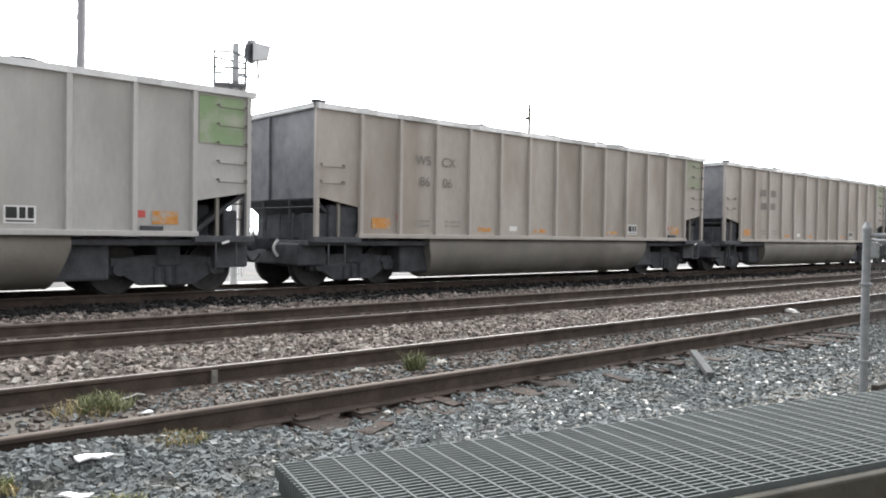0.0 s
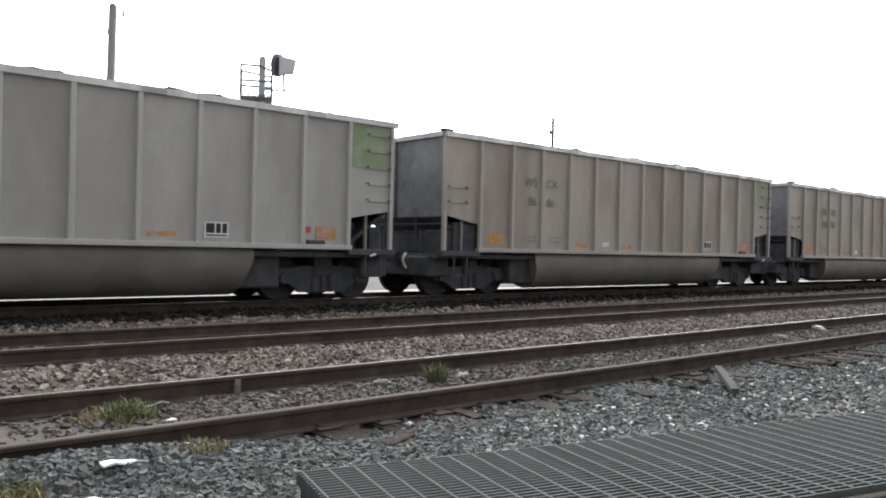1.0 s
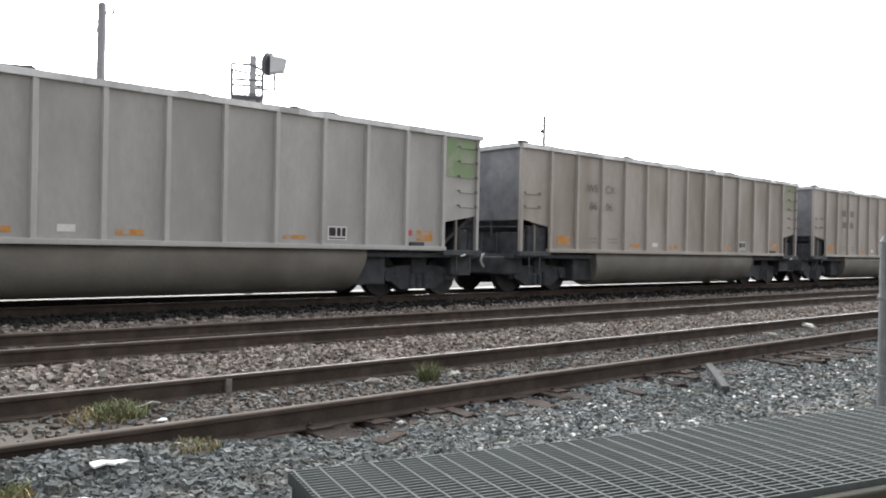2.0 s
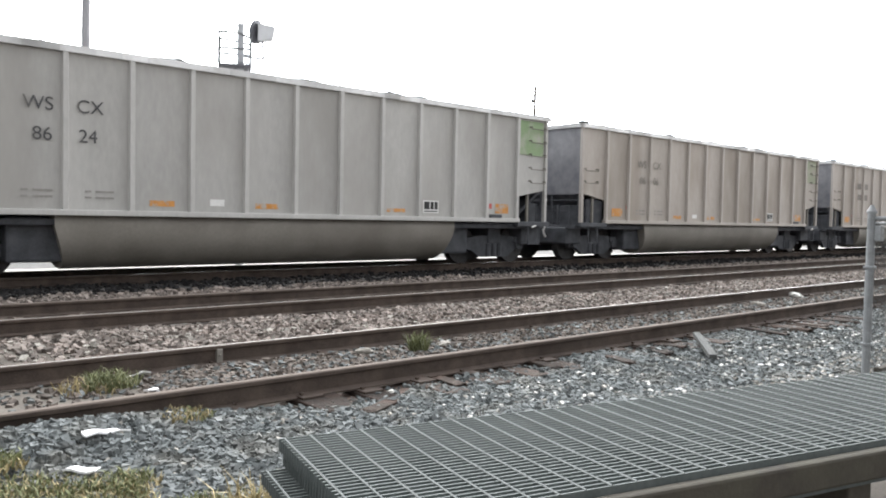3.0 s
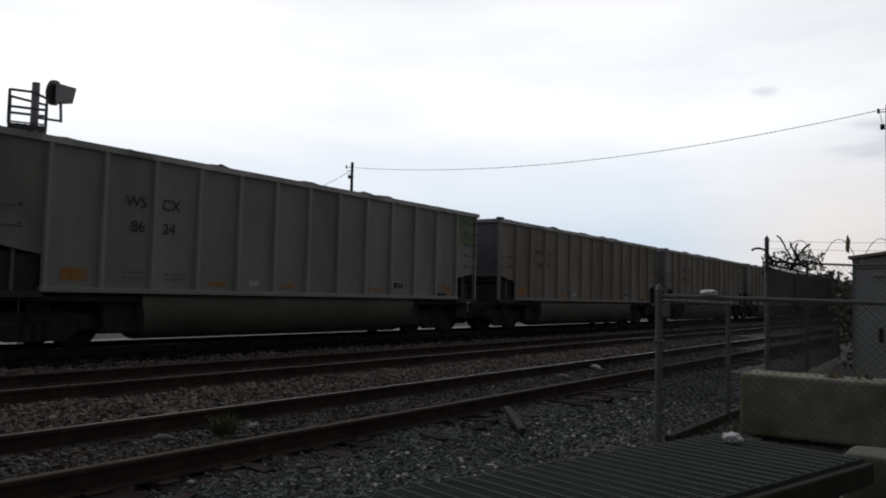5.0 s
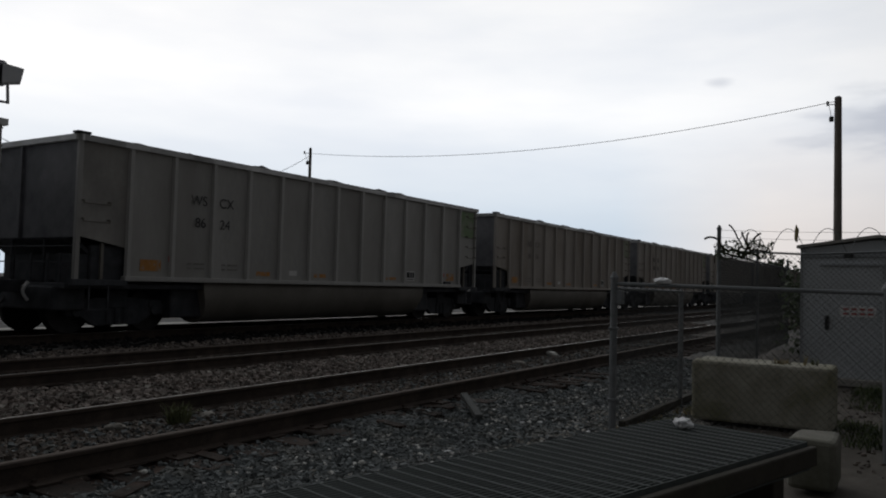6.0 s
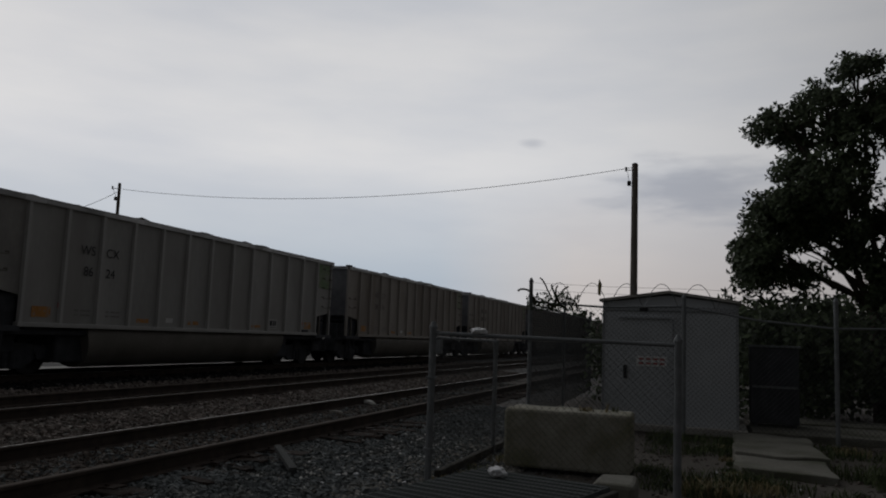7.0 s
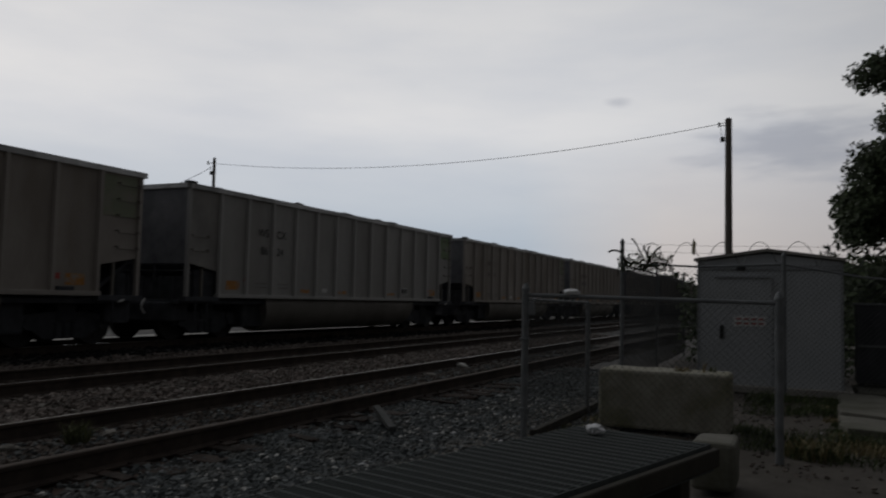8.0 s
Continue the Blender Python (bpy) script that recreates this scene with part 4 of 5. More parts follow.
# ---------------------------------------------------------------- chain-link fences
def link_mesh(width, height, pitch=0.05, r=0.0016):
    """Diamond mesh in the xz plane, from (0, 0) to (width, height)."""
    bm = B()
    k = -height
    while k < width:
        for s in (1, -1):
            a, b = max(0, -k), min(height, width - k)
            if b - a > 0.02:
                p, q = (k + a, a), (k + b, b)
                if s < 0:
                    p, q = (width - p[0], p[1]), (width - q[0], q[1])
                tube(bm, (p[0], 0.002 * s, p[1]), (q[0], 0.002 * s, q[1]), r, sides=3, caps=False)
        k += pitch * 1.414
    return bm


def fence_post(f, x, y, h, r=0.03, label=""):
    bm = tube(B(), (x, y, -0.08), (x, y, h), r, sides=12)
    tube(bm, (x, y, h), (x, y, h + 0.02), r * 1.25, r * 1.25, 12)
    tube(bm, (x, y, h + 0.02), (x, y, h + 0.075), r * 1.15, r * 0.4, 12)
    return part("post", bm, M["galv"], f, label)


def low_fence():
    f = thing("chain_link_fence", "low galvanised chain-link fence with a pipe top rail", "fence")
    xa, ya, xb, yb = 7.55, 2.68, 7.75, 0.32
    fence_post(f, xa, ya, 1.45, 0.036)
    fence_post(f, xb, yb, 1.40, 0.036)
    fence_post(f, 9.8, 2.62, 1.30, 0.03)
    rail = tube(B(), (xa, ya, 1.405), (xb, yb, 1.375), 0.021, sides=10)
    part("top_rail", rail, M["galv"], f)
    rail = tube(B(), (xa, ya, 1.36), (9.8, 2.62, 1.34), 0.018, sides=10)
    part("top_rail", rail, M["galv"], f)
    for (x0, y0), (x1, y1) in (((xa, ya), (xb, yb)), ((xa, ya), (9.8, 2.62))):
        w = math.hypot(x1 - x0, y1 - y0)
        ob = part("chain_link", link_mesh(w, 1.36), M["link"], f)
        ob.matrix_basis = pose(x0, y0, 0.02, 0, 0, math.degrees(math.atan2(y1 - y0, x1 - x0)))
        tagged(ob, kind="stuff")
    for z in (0.95, 0.25):
        bm = box(B(), xa - 0.045, xa + 0.045, ya - 0.042, ya + 0.042, z, z + 0.025, 0.004)
        part("tension_band", bm, M["galv"], f)
    bm = box(B(), xa - 0.02, xa + 0.06, ya - 0.09, ya - 0.03, 1.20, 1.34, 0.008)
    part("latch", bm, M["galv"], f)


low_fence()
kerb = part("timber_kerb", box(B(), 7.7, 10.3, 2.60, 2.67, -0.05, 0.035, 0.012), M["beam"])
tagged(kerb, "dark weathered timber along the foot of the fence", "timber")


def tall_fence():
    f = thing("security_fence", "tall chain-link fence topped with barbed and razor wire", "fence")
    posts = [(13.2, 2.93, 2.36), (13.2, 0.43, 2.12), (13.4, -1.80, 2.12), (13.6, -4.6, 2.15)]
    for x, y, h in posts:
        fence_post(f, x, y, h, 0.034)
    fence_post(f, 17.5, 3.1, 2.2, 0.03)
    fence_post(f, 23.0, 3.3, 2.2, 0.03)
    rr = [(13.2, 2.93, 2.02), (13.2, 0.43, 2.0), (13.4, -1.8, 1.72), (13.6, -4.6, 1.9)]
    for a, b in zip(rr, rr[1:]):
        mid = ((a[0] + b[0]) / 2, (a[1] + b[1]) / 2, (a[2] + b[2]) / 2 - 0.05)
        part("top_rail", polyline(B(), [a, mid, b], 0.016, 8), M["galv"], f)
        w = math.hypot(b[0] - a[0], b[1] - a[1])
        ob = part("chain_link", link_mesh(w, 1.98, 0.055, 0.0023), M["link"], f)
        ob.matrix_basis = pose(a[0], a[1], 0.02, 0, 0, math.degrees(math.atan2(b[1] - a[1], b[0] - a[0])))
        tagged(ob, kind="stuff")
    ob = part("chain_link", link_mesh(9.8, 1.98, 0.06, 0.0036), M["link"], f)
    ob.matrix_basis = pose(13.2, 2.93, 0.02, 0, 0, 2.0)
    tagged(ob, kind="stuff")
    part("top_rail", tube(B(), (13.2, 2.93, 2.0), (23.0, 3.3, 2.0), 0.018), M["galv"], f)
    # razor wire loops along the top
    bm = B()
    pts = []
    for i in range(110):
        u = i / 109
        a = u * 2 * math.pi * 7.5
        pts.append((13.24 + 0.16 * math.cos(a) * 0.4, 2.6 - u * 4.2 + 0.05 * math.cos(a), 2.17 + 0.19 * math.sin(a)))
    polyline(bm, pts, 0.0065, 3)
    part("razor_wire", bm, M["galv"], f)
    bm = B()
    for z in (2.18, 2.30):
        polyline(bm, [(13.2, 2.93, z + 0.05), (13.2, 1.7, z), (13.2, 0.43, z - 0.02), (13.4, -1.8, z - 0.06)], 0.003, 3)
    part("barbed_wire", bm, M["wire"], f)


tall_fence()


def vine():
    rng = random.Random(9)
    t = thing("dead_vine", "bare tangled vine hanging over a fence post", "vine", at=pose(13.2, 2.9, 2.0))
    bm = B()
    for k in range(13):
        p = Vector((rng.uniform(-0.08, 0.08), rng.uniform(-0.55, 0.06), rng.uniform(-0.08, 0.05)))
        d = Vector((rng.uniform(-0.3, 0.3), rng.uniform(-1.2, 0.9), 0.9))
        turn = rng.choice((-1, 1, 1)) * rng.uniform(0.08, 0.30)
        pts = [p.copy()]
        for i in range(rng.randrange(6, 10)):
            c, sn = math.cos(turn), math.sin(turn)
            d = Vector((d.x + rng.uniform(-0.2, 0.2), d.y * c - d.z * sn, d.y * sn + d.z * c)) + Vector((0, rng.uniform(-0.2, 0.2), 0.02))
            d.z -= 0.12
            p = p + d.normalized() * 0.055
            pts.append(p.copy())
        polyline(bm, pts, rng.uniform(0.009, 0.019), 5)
    tagged(part("stem", bm, M["bark"], t), kind="stuff")
    bm = B()
    for k in range(420):
        y = rng.uniform(-0.80, 0.10)
        c = Vector((rng.uniform(-0.12, 0.12), y, rng.uniform(-0.12, 0.10 + 0.10 * abs(math.sin(y * 9)))))
        u = Vector((rng.uniform(-1, 1), rng.uniform(-1, 1), rng.uniform(-1, 1))).normalized() * 0.03
        w = u.orthogonal().normalized() * 0.018
        bm.faces.new([bm.verts.new(c + s) for s in (u, w, -u, -w)])
    tagged(part("foliage", bm, M["leaf"], t), kind="stuff")


vine()


# ---------------------------------------------------------------- equipment shed
def shed():
    x0, x1, ya, yb, h, ridge = 13.75, 16.2, -0.40, 1.77, 2.07, 2.24
    ym = (ya + yb) / 2
    s = thing("equipment_shed", "light grey metal equipment shed with a low gabled roof", "shed")
    o = [(ya, 0.0), (yb, 0.0), (yb, h), (ym, ridge - 0.03), (ya, h)]
    part("wall", prism(B(), o, "x", x0, x1), M["shed"], s)
    for sy in (-1, 1):
        e = ya - 0.06 if sy < 0 else yb + 0.06
        o = [(ym, ridge), (e, h + 0.01), (e, h + 0.055), (ym, ridge + 0.045)]
        part("roof", prism(B(), o, "x", x0 - 0.1, x1 + 0.1), M["slab"], s, "pale weathered roof sheet")
    part("eave_trim", box(B(), x0 - 0.03, x0 - 0.002, ya, yb, h - 0.13, h - 0.06, 0.004), M["shedtrim"], s)
    d = part("door", box(B(), x0 - 0.03, x0 - 0.003, 0.62, 1.52, 0.06, 1.86, 0.006), M["shed"], s)
    part("handle", box(B(), x0 - 0.07, x0 - 0.03, 1.36, 1.42, 0.80, 1.02, 0.01), M["black"], d, "black door handle")
    part("drip_cap", box(B(), x0 - 0.06, x0 - 0.004, 0.66, 1.50, 1.80, 1.83, 0.004), M["shedtrim"], s)
    v = part("vent", box(B(), x0 - 0.05, x0 - 0.004, 1.02, 1.16, 1.93, 2.02, 0.008), M["black"], s)
    part("corner_trim", box(B(), x0 - 0.012, x0 + 0.03, yb - 0.03, yb + 0.012, 0.0, h), M["shedtrim"], s)
    part("corner_trim", box(B(), x0 - 0.012, x0 + 0.03, ya - 0.012, ya + 0.03, 0.0, h), M["shedtrim"], s)
    part("base", box(B(), x0 - 0.15, x1 + 0.15, ya - 0.15, yb + 0.15, -0.06, 0.06, 0.02), M["slab"], s, "pale concrete base")
    sg = part("sign", box(B(), x0 - 0.045, x0 - 0.031, 0.71, 1.21, 1.01, 1.18), M["signwhite"], s, "white warning sign with red bars")
    for i in range(2):
        for j in range(4):
            bm = box(B(), x0 - 0.049, x0 - 0.0455, 0.75 + 0.112 * j, 0.825 + 0.112 * j, 1.045 + 0.072 * i, 1.073 + 0.072 * i)
            part("sign_bar", bm, M["red"], sg)


shed()


# ---------------------------------------------------------------- concrete blocks and loose things
def block(x0, x1, y0, y1, z1, mat, label):
    bm = box(B(), x0, x1, y0, y1, -0.03, z1, 0.035)
    bmesh.ops.subdivide_edges(bm, edges=[e for e in bm.edges if e.calc_length() > 0.3], cuts=6, use_grid_fill=True)
    for v in bm.verts:
        v.co += 0.012 * Vector((noise.noise(v.co * 5), noise.noise(v.co * 5 + Vector((7, 0, 0))), noise.noise(v.co * 5 + Vector((0, 9, 0)))))
    ob = part("concrete_block", bm, mat)
    tagged(ob, label, "concrete block", "concrete blocks by the fence")
    return ob


block(8.75, 9.35, 0.84, 2.22, 0.61, M["concrete"], "mossy weathered concrete block with chipped edges")
block(6.15, 6.62, 0.57, 0.88, 0.33, M["pad"], "small grey concrete block behind the gratings")


def lump(name, label, category, x, y, z, sx, sy, sz, mat, seed):
    bm = B()
    bmesh.ops.create_icosphere(bm, subdivisions=3, radius=1)
    for v in bm.verts:
        n = noise.noise(v.co * 1.6 + Vector((seed, 0, 0))) * 0.35 + noise.noise(v.co * 4.5 + Vector((0, seed, 0))) * 0.18
        v.co = Vector((v.co.x * sx, v.co.y * sy, v.co.z * sz)) * (1 + n)
    ob = part(name, bm, mat)
    ob.matrix_basis = pose(x, y, z, 0, 0, seed * 40)
    return tagged(ob, label, category)


lump("plastic_bag", "crumpled white plastic bag caught on the fence rail", "bag", 7.62, 2.22, 1.44, 0.09, 0.085, 0.032, M["bag"], 1)
lump("white_rock", "white lump of foam lying on the steel grating", "litter", 5.06, 1.33, GZ + 0.034, 0.060, 0.055, 0.036, M["bag"], 2)
lump("rag", "pale rag snagged on barbed wire", "rag", 13.2, 1.77, 2.28, 0.03, 0.035, 0.13, M["dry"], 3)


# ---------------------------------------------------------------- signal, poles and wires
def signal():
    x, y = 9.67, 19.0
    s = thing("railway_signal", "grey railway signal mast with a caged platform and hooded lamp", "signal", at=pose(x, y, -0.16, 0, 0, -27))
    top = 6.45
    part("mast", tube(B(), (0, 0, 0), (0, 0, top), 0.10, 0.09, 12), M["silver"], s)
    part("base", box(B(), -0.3, 0.3, -0.3, 0.3, -0.1, 0.06, 0.02), M["slab"], s)
    bm = box(B(), -0.56, 0.28, -0.45, 0.35, 5.28, 5.33)
    for i in range(5):
        box(bm, -0.54 + 0.17 * i, -0.50 + 0.17 * i, -0.45, 0.35, 5.33, 5.35)
    part("platform", bm, M["signal"], s)
    cage = part("cage", box(B(), -0.56, 0.28, -0.45, -0.40, 5.35, 5.38), M["galv"], s)
    for px, py in ((-0.54, -0.43), (-0.54, 0.33), (0.25, -0.43), (0.25, 0.33), (-0.05, 0.33)):
        part("cage_post", tube(B(), (px, py, 5.33), (px, py, 6.12 if px < 0.2 else 6.0), 0.036, sides=6), M["galv"], cage)
    for z in (5.72, 6.12):
        part("cage_rail", polyline(B(), [(0.25, -0.43, z - (0.12 if z > 6 else 0)), (-0.05, -0.43, z), (-0.54, -0.43, z), (-0.54, 0.33, z), (0.25, 0.33, z - (0.12 if z > 6 else 0))], 0.032), M["galv"], cage)
    bm = tube(B(), (0, 0, 5.60), (0.60, -0.1, 5.56), 0.03)
    tube(bm, (0.58, -0.1, 5.53), (0.55, -0.1, 6.05), 0.035)
    part("bracket", bm, M["silver"], s)
    bm = tube(B(), (0.36, -0.10, 6.24), (0.43, -0.14, 6.23), 0.31, 0.31, 20)
    part("target_disc", bm, M["signal"], s, "black round signal target")
    bm = B()
    o = [(0.43, 5.98), (0.82, 6.05), (0.88, 6.36), (0.80, 6.38), (0.43, 6.44)]
    prism(bm, o, "y", -0.34, 0.02)
    part("lamp_housing", bm, M["lamp"], s, "silver lamp housing")
    bm = B()
    for k in range(10):
        tube(bm, (-0.2, -0.08, 0.4 + 0.48 * k), (0.2, -0.08, 0.4 + 0.48 * k), 0.012, sides=5)
    for px in (-0.2, 0.2):
        tube(bm, (px, -0.08, 0.3), (px, -0.08, 5.3), 0.014, sides=5)
    part("ladder", bm, M["silver"], s)


signal()


def utility_pole(x, y, h, lean, mat, label, r=0.19, arm=(-0.14, 0.40)):
    p = thing("utility_pole", label, "utility pole", "poles carrying one wire", pose(x, y, -0.2, 0, lean, 0))
    part("pole", tube(B(), (0, 0, 0), (0, 0, h + 0.2), r, r * 0.76, 14), mat, p)
    bm = tube(B(), (0, 0, h - 0.10), (*arm, h - 0.10), 0.022)
    tube(bm, (*arm, h - 0.16), (*arm, h + 0.04), 0.045, 0.055, 10)
    part("insulator", bm, M["shedtrim"], p)
    part("top_cap", tube(B(), (0, 0, h + 0.2), (0, 0, h + 0.26), r * 0.8, r * 0.4, 14), M["shedtrim"], p)
    bm = box(B(), -0.10, 0.04, r - 0.02, r + 0.16, h - 0.85, h - 0.62, 0.03)
    tube(bm, (-0.03, r + 0.08, h - 0.62), (-0.12, 0.34, h - 0.15), 0.012, sides=5)
    part("bracket", bm, M["wire"], p)


P1, P2, P3 = (9.35, 30.7, 10.2), (38.8, 34.75, 10.05), (37.8, 3.42, 9.95)
utility_pole(*P1, 0.4, M["palepole"], "weathered pale utility pole with one insulator", arm=(0.36, -0.10))
utility_pole(*P2, 0.0, M["pole"], "slim grey wooden utility pole beyond the train", 0.125)
utility_pole(*P3, 0.0, M["pole"], "brown wooden utility pole behind the shed")


def overhead_wire(a, b, sag, n=40):
    pts = []
    for i in range(n + 1):
        u = i / n
        p = Vector(a).lerp(Vector(b), u)
        p.z -= 4 * sag * u * (1 - u)
        pts.append(p)
    ob = part("overhead_wire", polyline(B(), pts, 0.016, 4), M["wire"])
    tagged(ob, "thin sagging overhead wire between poles", "wire")


overhead_wire((37.6, 3.5, 9.75), (38.8, 34.5, 9.7), 1.0)
overhead_wire((38.6, 34.7, 9.5), (9.5, 30.6, 9.9), 4.0)


# ---------------------------------------------------------------- plants
def leaf_cloud(bm, centres, per, spread, size, rng):
    for c, r in centres:
        for _ in range(int(per * r * r)):
            d = Vector((rng.gauss(0, 1), rng.gauss(0, 1), rng.gauss(0, 1))).normalized() * r * spread * rng.random() ** 0.4
            p = Vector(c) + Vector((d.x, d.y, d.z * 0.8))
            u = Vector((rng.uniform(-1, 1), rng.uniform(-1, 1), rng.uniform(-1, 1))).normalized() * size * rng.uniform(0.6, 1.3)
            w = u.orthogonal().normalized() * size * 0.55
            bm.faces.new([bm.verts.new(p + s) for s in (u, w, -u, -w)])


def tree(x, y, lobes, seed, label, leaf=0.062):
    """A trunk with limbs reaching into a crown of leaf clumps that fills the given lobes."""
    rng = random.Random(seed)
    t = thing("tree", label, "tree", at=pose(x, y, -0.1))
    bm = B()
    fork = Vector((0.1, 0.1, 2.3))
    tube(bm, (0, 0, 0), fork, 0.30, 0.22, 10)
    clumps = []
    for cx, cy, cz, rx, ry, rz, n in lobes:
        hub = Vector((cx - x, cy - y, cz))
        pts = [fork.lerp(hub, k / 6) + Vector((rng.uniform(-0.15, 0.15), rng.uniform(-0.15, 0.15), 0.25 * math.sin(math.pi * k / 6))) for k in range(7)]
        for k in range(6):
            tube(bm, pts[k], pts[k + 1], 0.064 - 0.008 * k, 0.056 - 0.008 * k, 7, caps=False)
        for _ in range(n):
            d = Vector((rng.gauss(0, 1), rng.gauss(0, 1), rng.gauss(0, 1))).normalized() * rng.random() ** 0.45
            c = hub + Vector((d.x * rx, d.y * ry, d.z * rz))
            clumps.append((c, rng.uniform(0.13, 0.36)))
            if rng.random() < 0.45:
                a = pts[rng.randrange(3, 7)]
                m = a.lerp(c, 0.5) + Vector((rng.uniform(-0.1, 0.1), rng.uniform(-0.1, 0.1), rng.uniform(0, 0.2)))
                polyline(bm, [a, m, c], rng.uniform(0.010, 0.020), 5)
    part("trunk", bm, M["bark"], t)
    bm = B()
    leaf_cloud(bm, clumps, 950, 1.0, leaf, rng)
    part("crown", bm, M["leaf"], t, "dark dense leaves with gaps")


tree(18.7, -3.5, [(18.6, -2.25, 5.0, 1.6, 1.05, 0.85, 150), (18.5, -2.7, 6.4, 1.1, 1.15, 0.95, 84), (18.4, -3.0, 7.6, 0.45, 0.5, 0.35, 16), (18.4, -1.5, 6.35, 0.7, 0.62, 0.45, 34), (18.4, -2.2, 7.0, 0.5, 0.5, 0.3, 14),
                  (18.3, -0.95, 3.4, 0.9, 0.55, 0.62, 90), (18.4, -1.45, 4.4, 0.9, 0.65, 0.6, 70), (18.5, -2.9, 4.1, 0.9, 1.0, 0.35, 45), (18.2, -1.5, 3.05, 0.5, 0.7, 0.3, 22), (18.5, -1.5, 3.8, 0.4, 0.5, 0.2, 9),
                  (18.6, -3.7, 6.7, 0.8, 0.7, 0.7, 34), (18.9, -4.9, 4.7, 1.7, 1.2, 1.9, 130), (18.8, -3.9, 4.4, 0.9, 0.6, 0.6, 30), (18.6, -3.75, 3.05, 0.7, 0.75, 0.75, 95), (18.6, -4.6, 3.2, 0.8, 0.8, 1.0, 80), (18.5, -2.9, 3.45, 0.4, 0.5, 0.22, 16)], 5, "tall dark leafy tree behind the fence")


def thicket(name, label, boxes, seed, leaf, per):
    rng = random.Random(seed)
    bm = B()
    cs = []
    for x0, x1, y0, y1, h, r, n in boxes:
        for _ in range(n):
            x, y = rng.uniform(x0, x1), rng.uniform(y0, y1)
            hh = h * (0.75 + 0.25 * noise.noise((x * 0.15, y * 0.15, 2)) + rng.uniform(-0.1, 0.1))
            cs.append(((x, y, hh * rng.random() ** 0.6), r))
    leaf_cloud(bm, cs, per, 1.0, leaf, rng)
    ob = part(name, bm, M["leaf"])
    tagged(ob, label, "trees", kind="stuff")


thicket("distant_woods", "dark distant tree line beyond the yard", [(100, 120, -60, 10.5, 5.8, 2.4, 260), (150, 170, 22, 90, 6.5, 3.0, 140), (-10, 14.5, 45, 58, 8.6, 2.2, 260)], 3, 0.55, 28)
thicket("hedge", "dark shrubs growing behind the fence", [(16.8, 22.0, -8.5, -1.0, 3.1, 0.5, 520), (17, 20, -2.4, -0.3, 3.15, 0.5, 130), (19, 26, 0.5, 2.7, 2.1, 0.55, 130)], 6, 0.09, 170)


def tuft(name, label, x, y, h, r, n, mat, seed, z=None):
    rng = random.Random(seed)
    bm = B()
    for _ in range(n):
        a, d = rng.uniform(0, 6.28), r * rng.random() ** 0.6
        p = Vector((d * math.cos(a), d * math.sin(a), 0))
        lean = Vector((rng.gauss(0, 0.35), rng.gauss(0, 0.35), 1)).normalized()
        w = Vector((rng.uniform(-1, 1), rng.uniform(-1, 1), 0)).normalized() * 0.006
        hh = h * rng.uniform(0.4, 1.1)
        q, e = p + lean * hh * 0.6, p + lean * hh + Vector((rng.gauss(0, 0.2), rng.gauss(0, 0.2), -0.15)) * hh
        a0, a1, b0, b1, c = (bm.verts.new(v) for v in (p - w, p + w, q - w * 0.8, q + w * 0.8, e))
        bm.faces.new((a0, a1, b1, b0))
        bm.faces.new((b0, b1, c))
    ob = part(name, bm, mat)
    ob.matrix_basis = pose(x, y, ground_z(x, y) if z is None else z)
    tagged(ob, label, "grass", "weed tufts", kind="stuff")


tuft("grass_tuft", "small weeds growing on the concrete block", 9.0, 1.35, 0.08, 0.10, 50, M["dry"], 31, 0.60)
tuft("dry_weeds", "single pale dry stalk on the concrete block", 8.95, 1.12, 0.16, 0.02, 6, M["dry"], 33, 0.60)
tuft("grass_tuft", "small weeds growing on the concrete block", 9.1, 1.05, 0.10, 0.05, 24, M["grass"], 32, 0.60)
tuft("grass_tuft", "green grass tuft growing between the rails", 4.93, 5.90, 0.26, 0.09, 170, M["grass"], 1)
tuft("grass_tuft", "yellow-green weeds growing between the rails", 1.98, 5.97, 0.18, 0.19, 300, M["grass"], 2)
tuft("dry_weeds", "straw weeds mixed into green ones between the rails", 1.86, 5.98, 0.12, 0.26, 170, M["dry"], 12)
tuft("dry_weeds", "dry straw weeds beside the near rail", 2.0, 4.72, 0.065, 0.17, 170, M["dry"], 3)
tuft("grass_tuft", "olive weeds beside the near rail", 2.03, 4.70, 0.06, 0.16, 150, M["grass"], 13)
tuft("dry_weeds", "tall straw weeds at the end of the gratings", 1.62, 3.10, 0.30, 0.14, 170, M["dry"], 4)
tuft("grass_tuft", "green weeds at the end of the gratings", 1.70, 3.28, 0.16, 0.12, 120, M["grass"], 14)
for k, (wx, wy, wr) in enumerate(((1.06, 4.02, 0.20), (1.36, 3.98, 0.16), (0.88, 4.15, 0.20), (1.24, 3.78, 0.18), (1.55, 3.48, 0.12), (0.86, 4.48, 0.16), (1.02, 3.70, 0.18))):
    tuft("grass_tuft", "pale olive weeds among the gravel", wx, wy, 0.085, wr, 330, M["grass"], 15 + k)
    tuft("dry_weeds", "thin straw weeds among the gravel", wx + 0.03, wy - 0.04, 0.075, wr, 260, M["dry"], 45 + k)
rngw = random.Random(21)
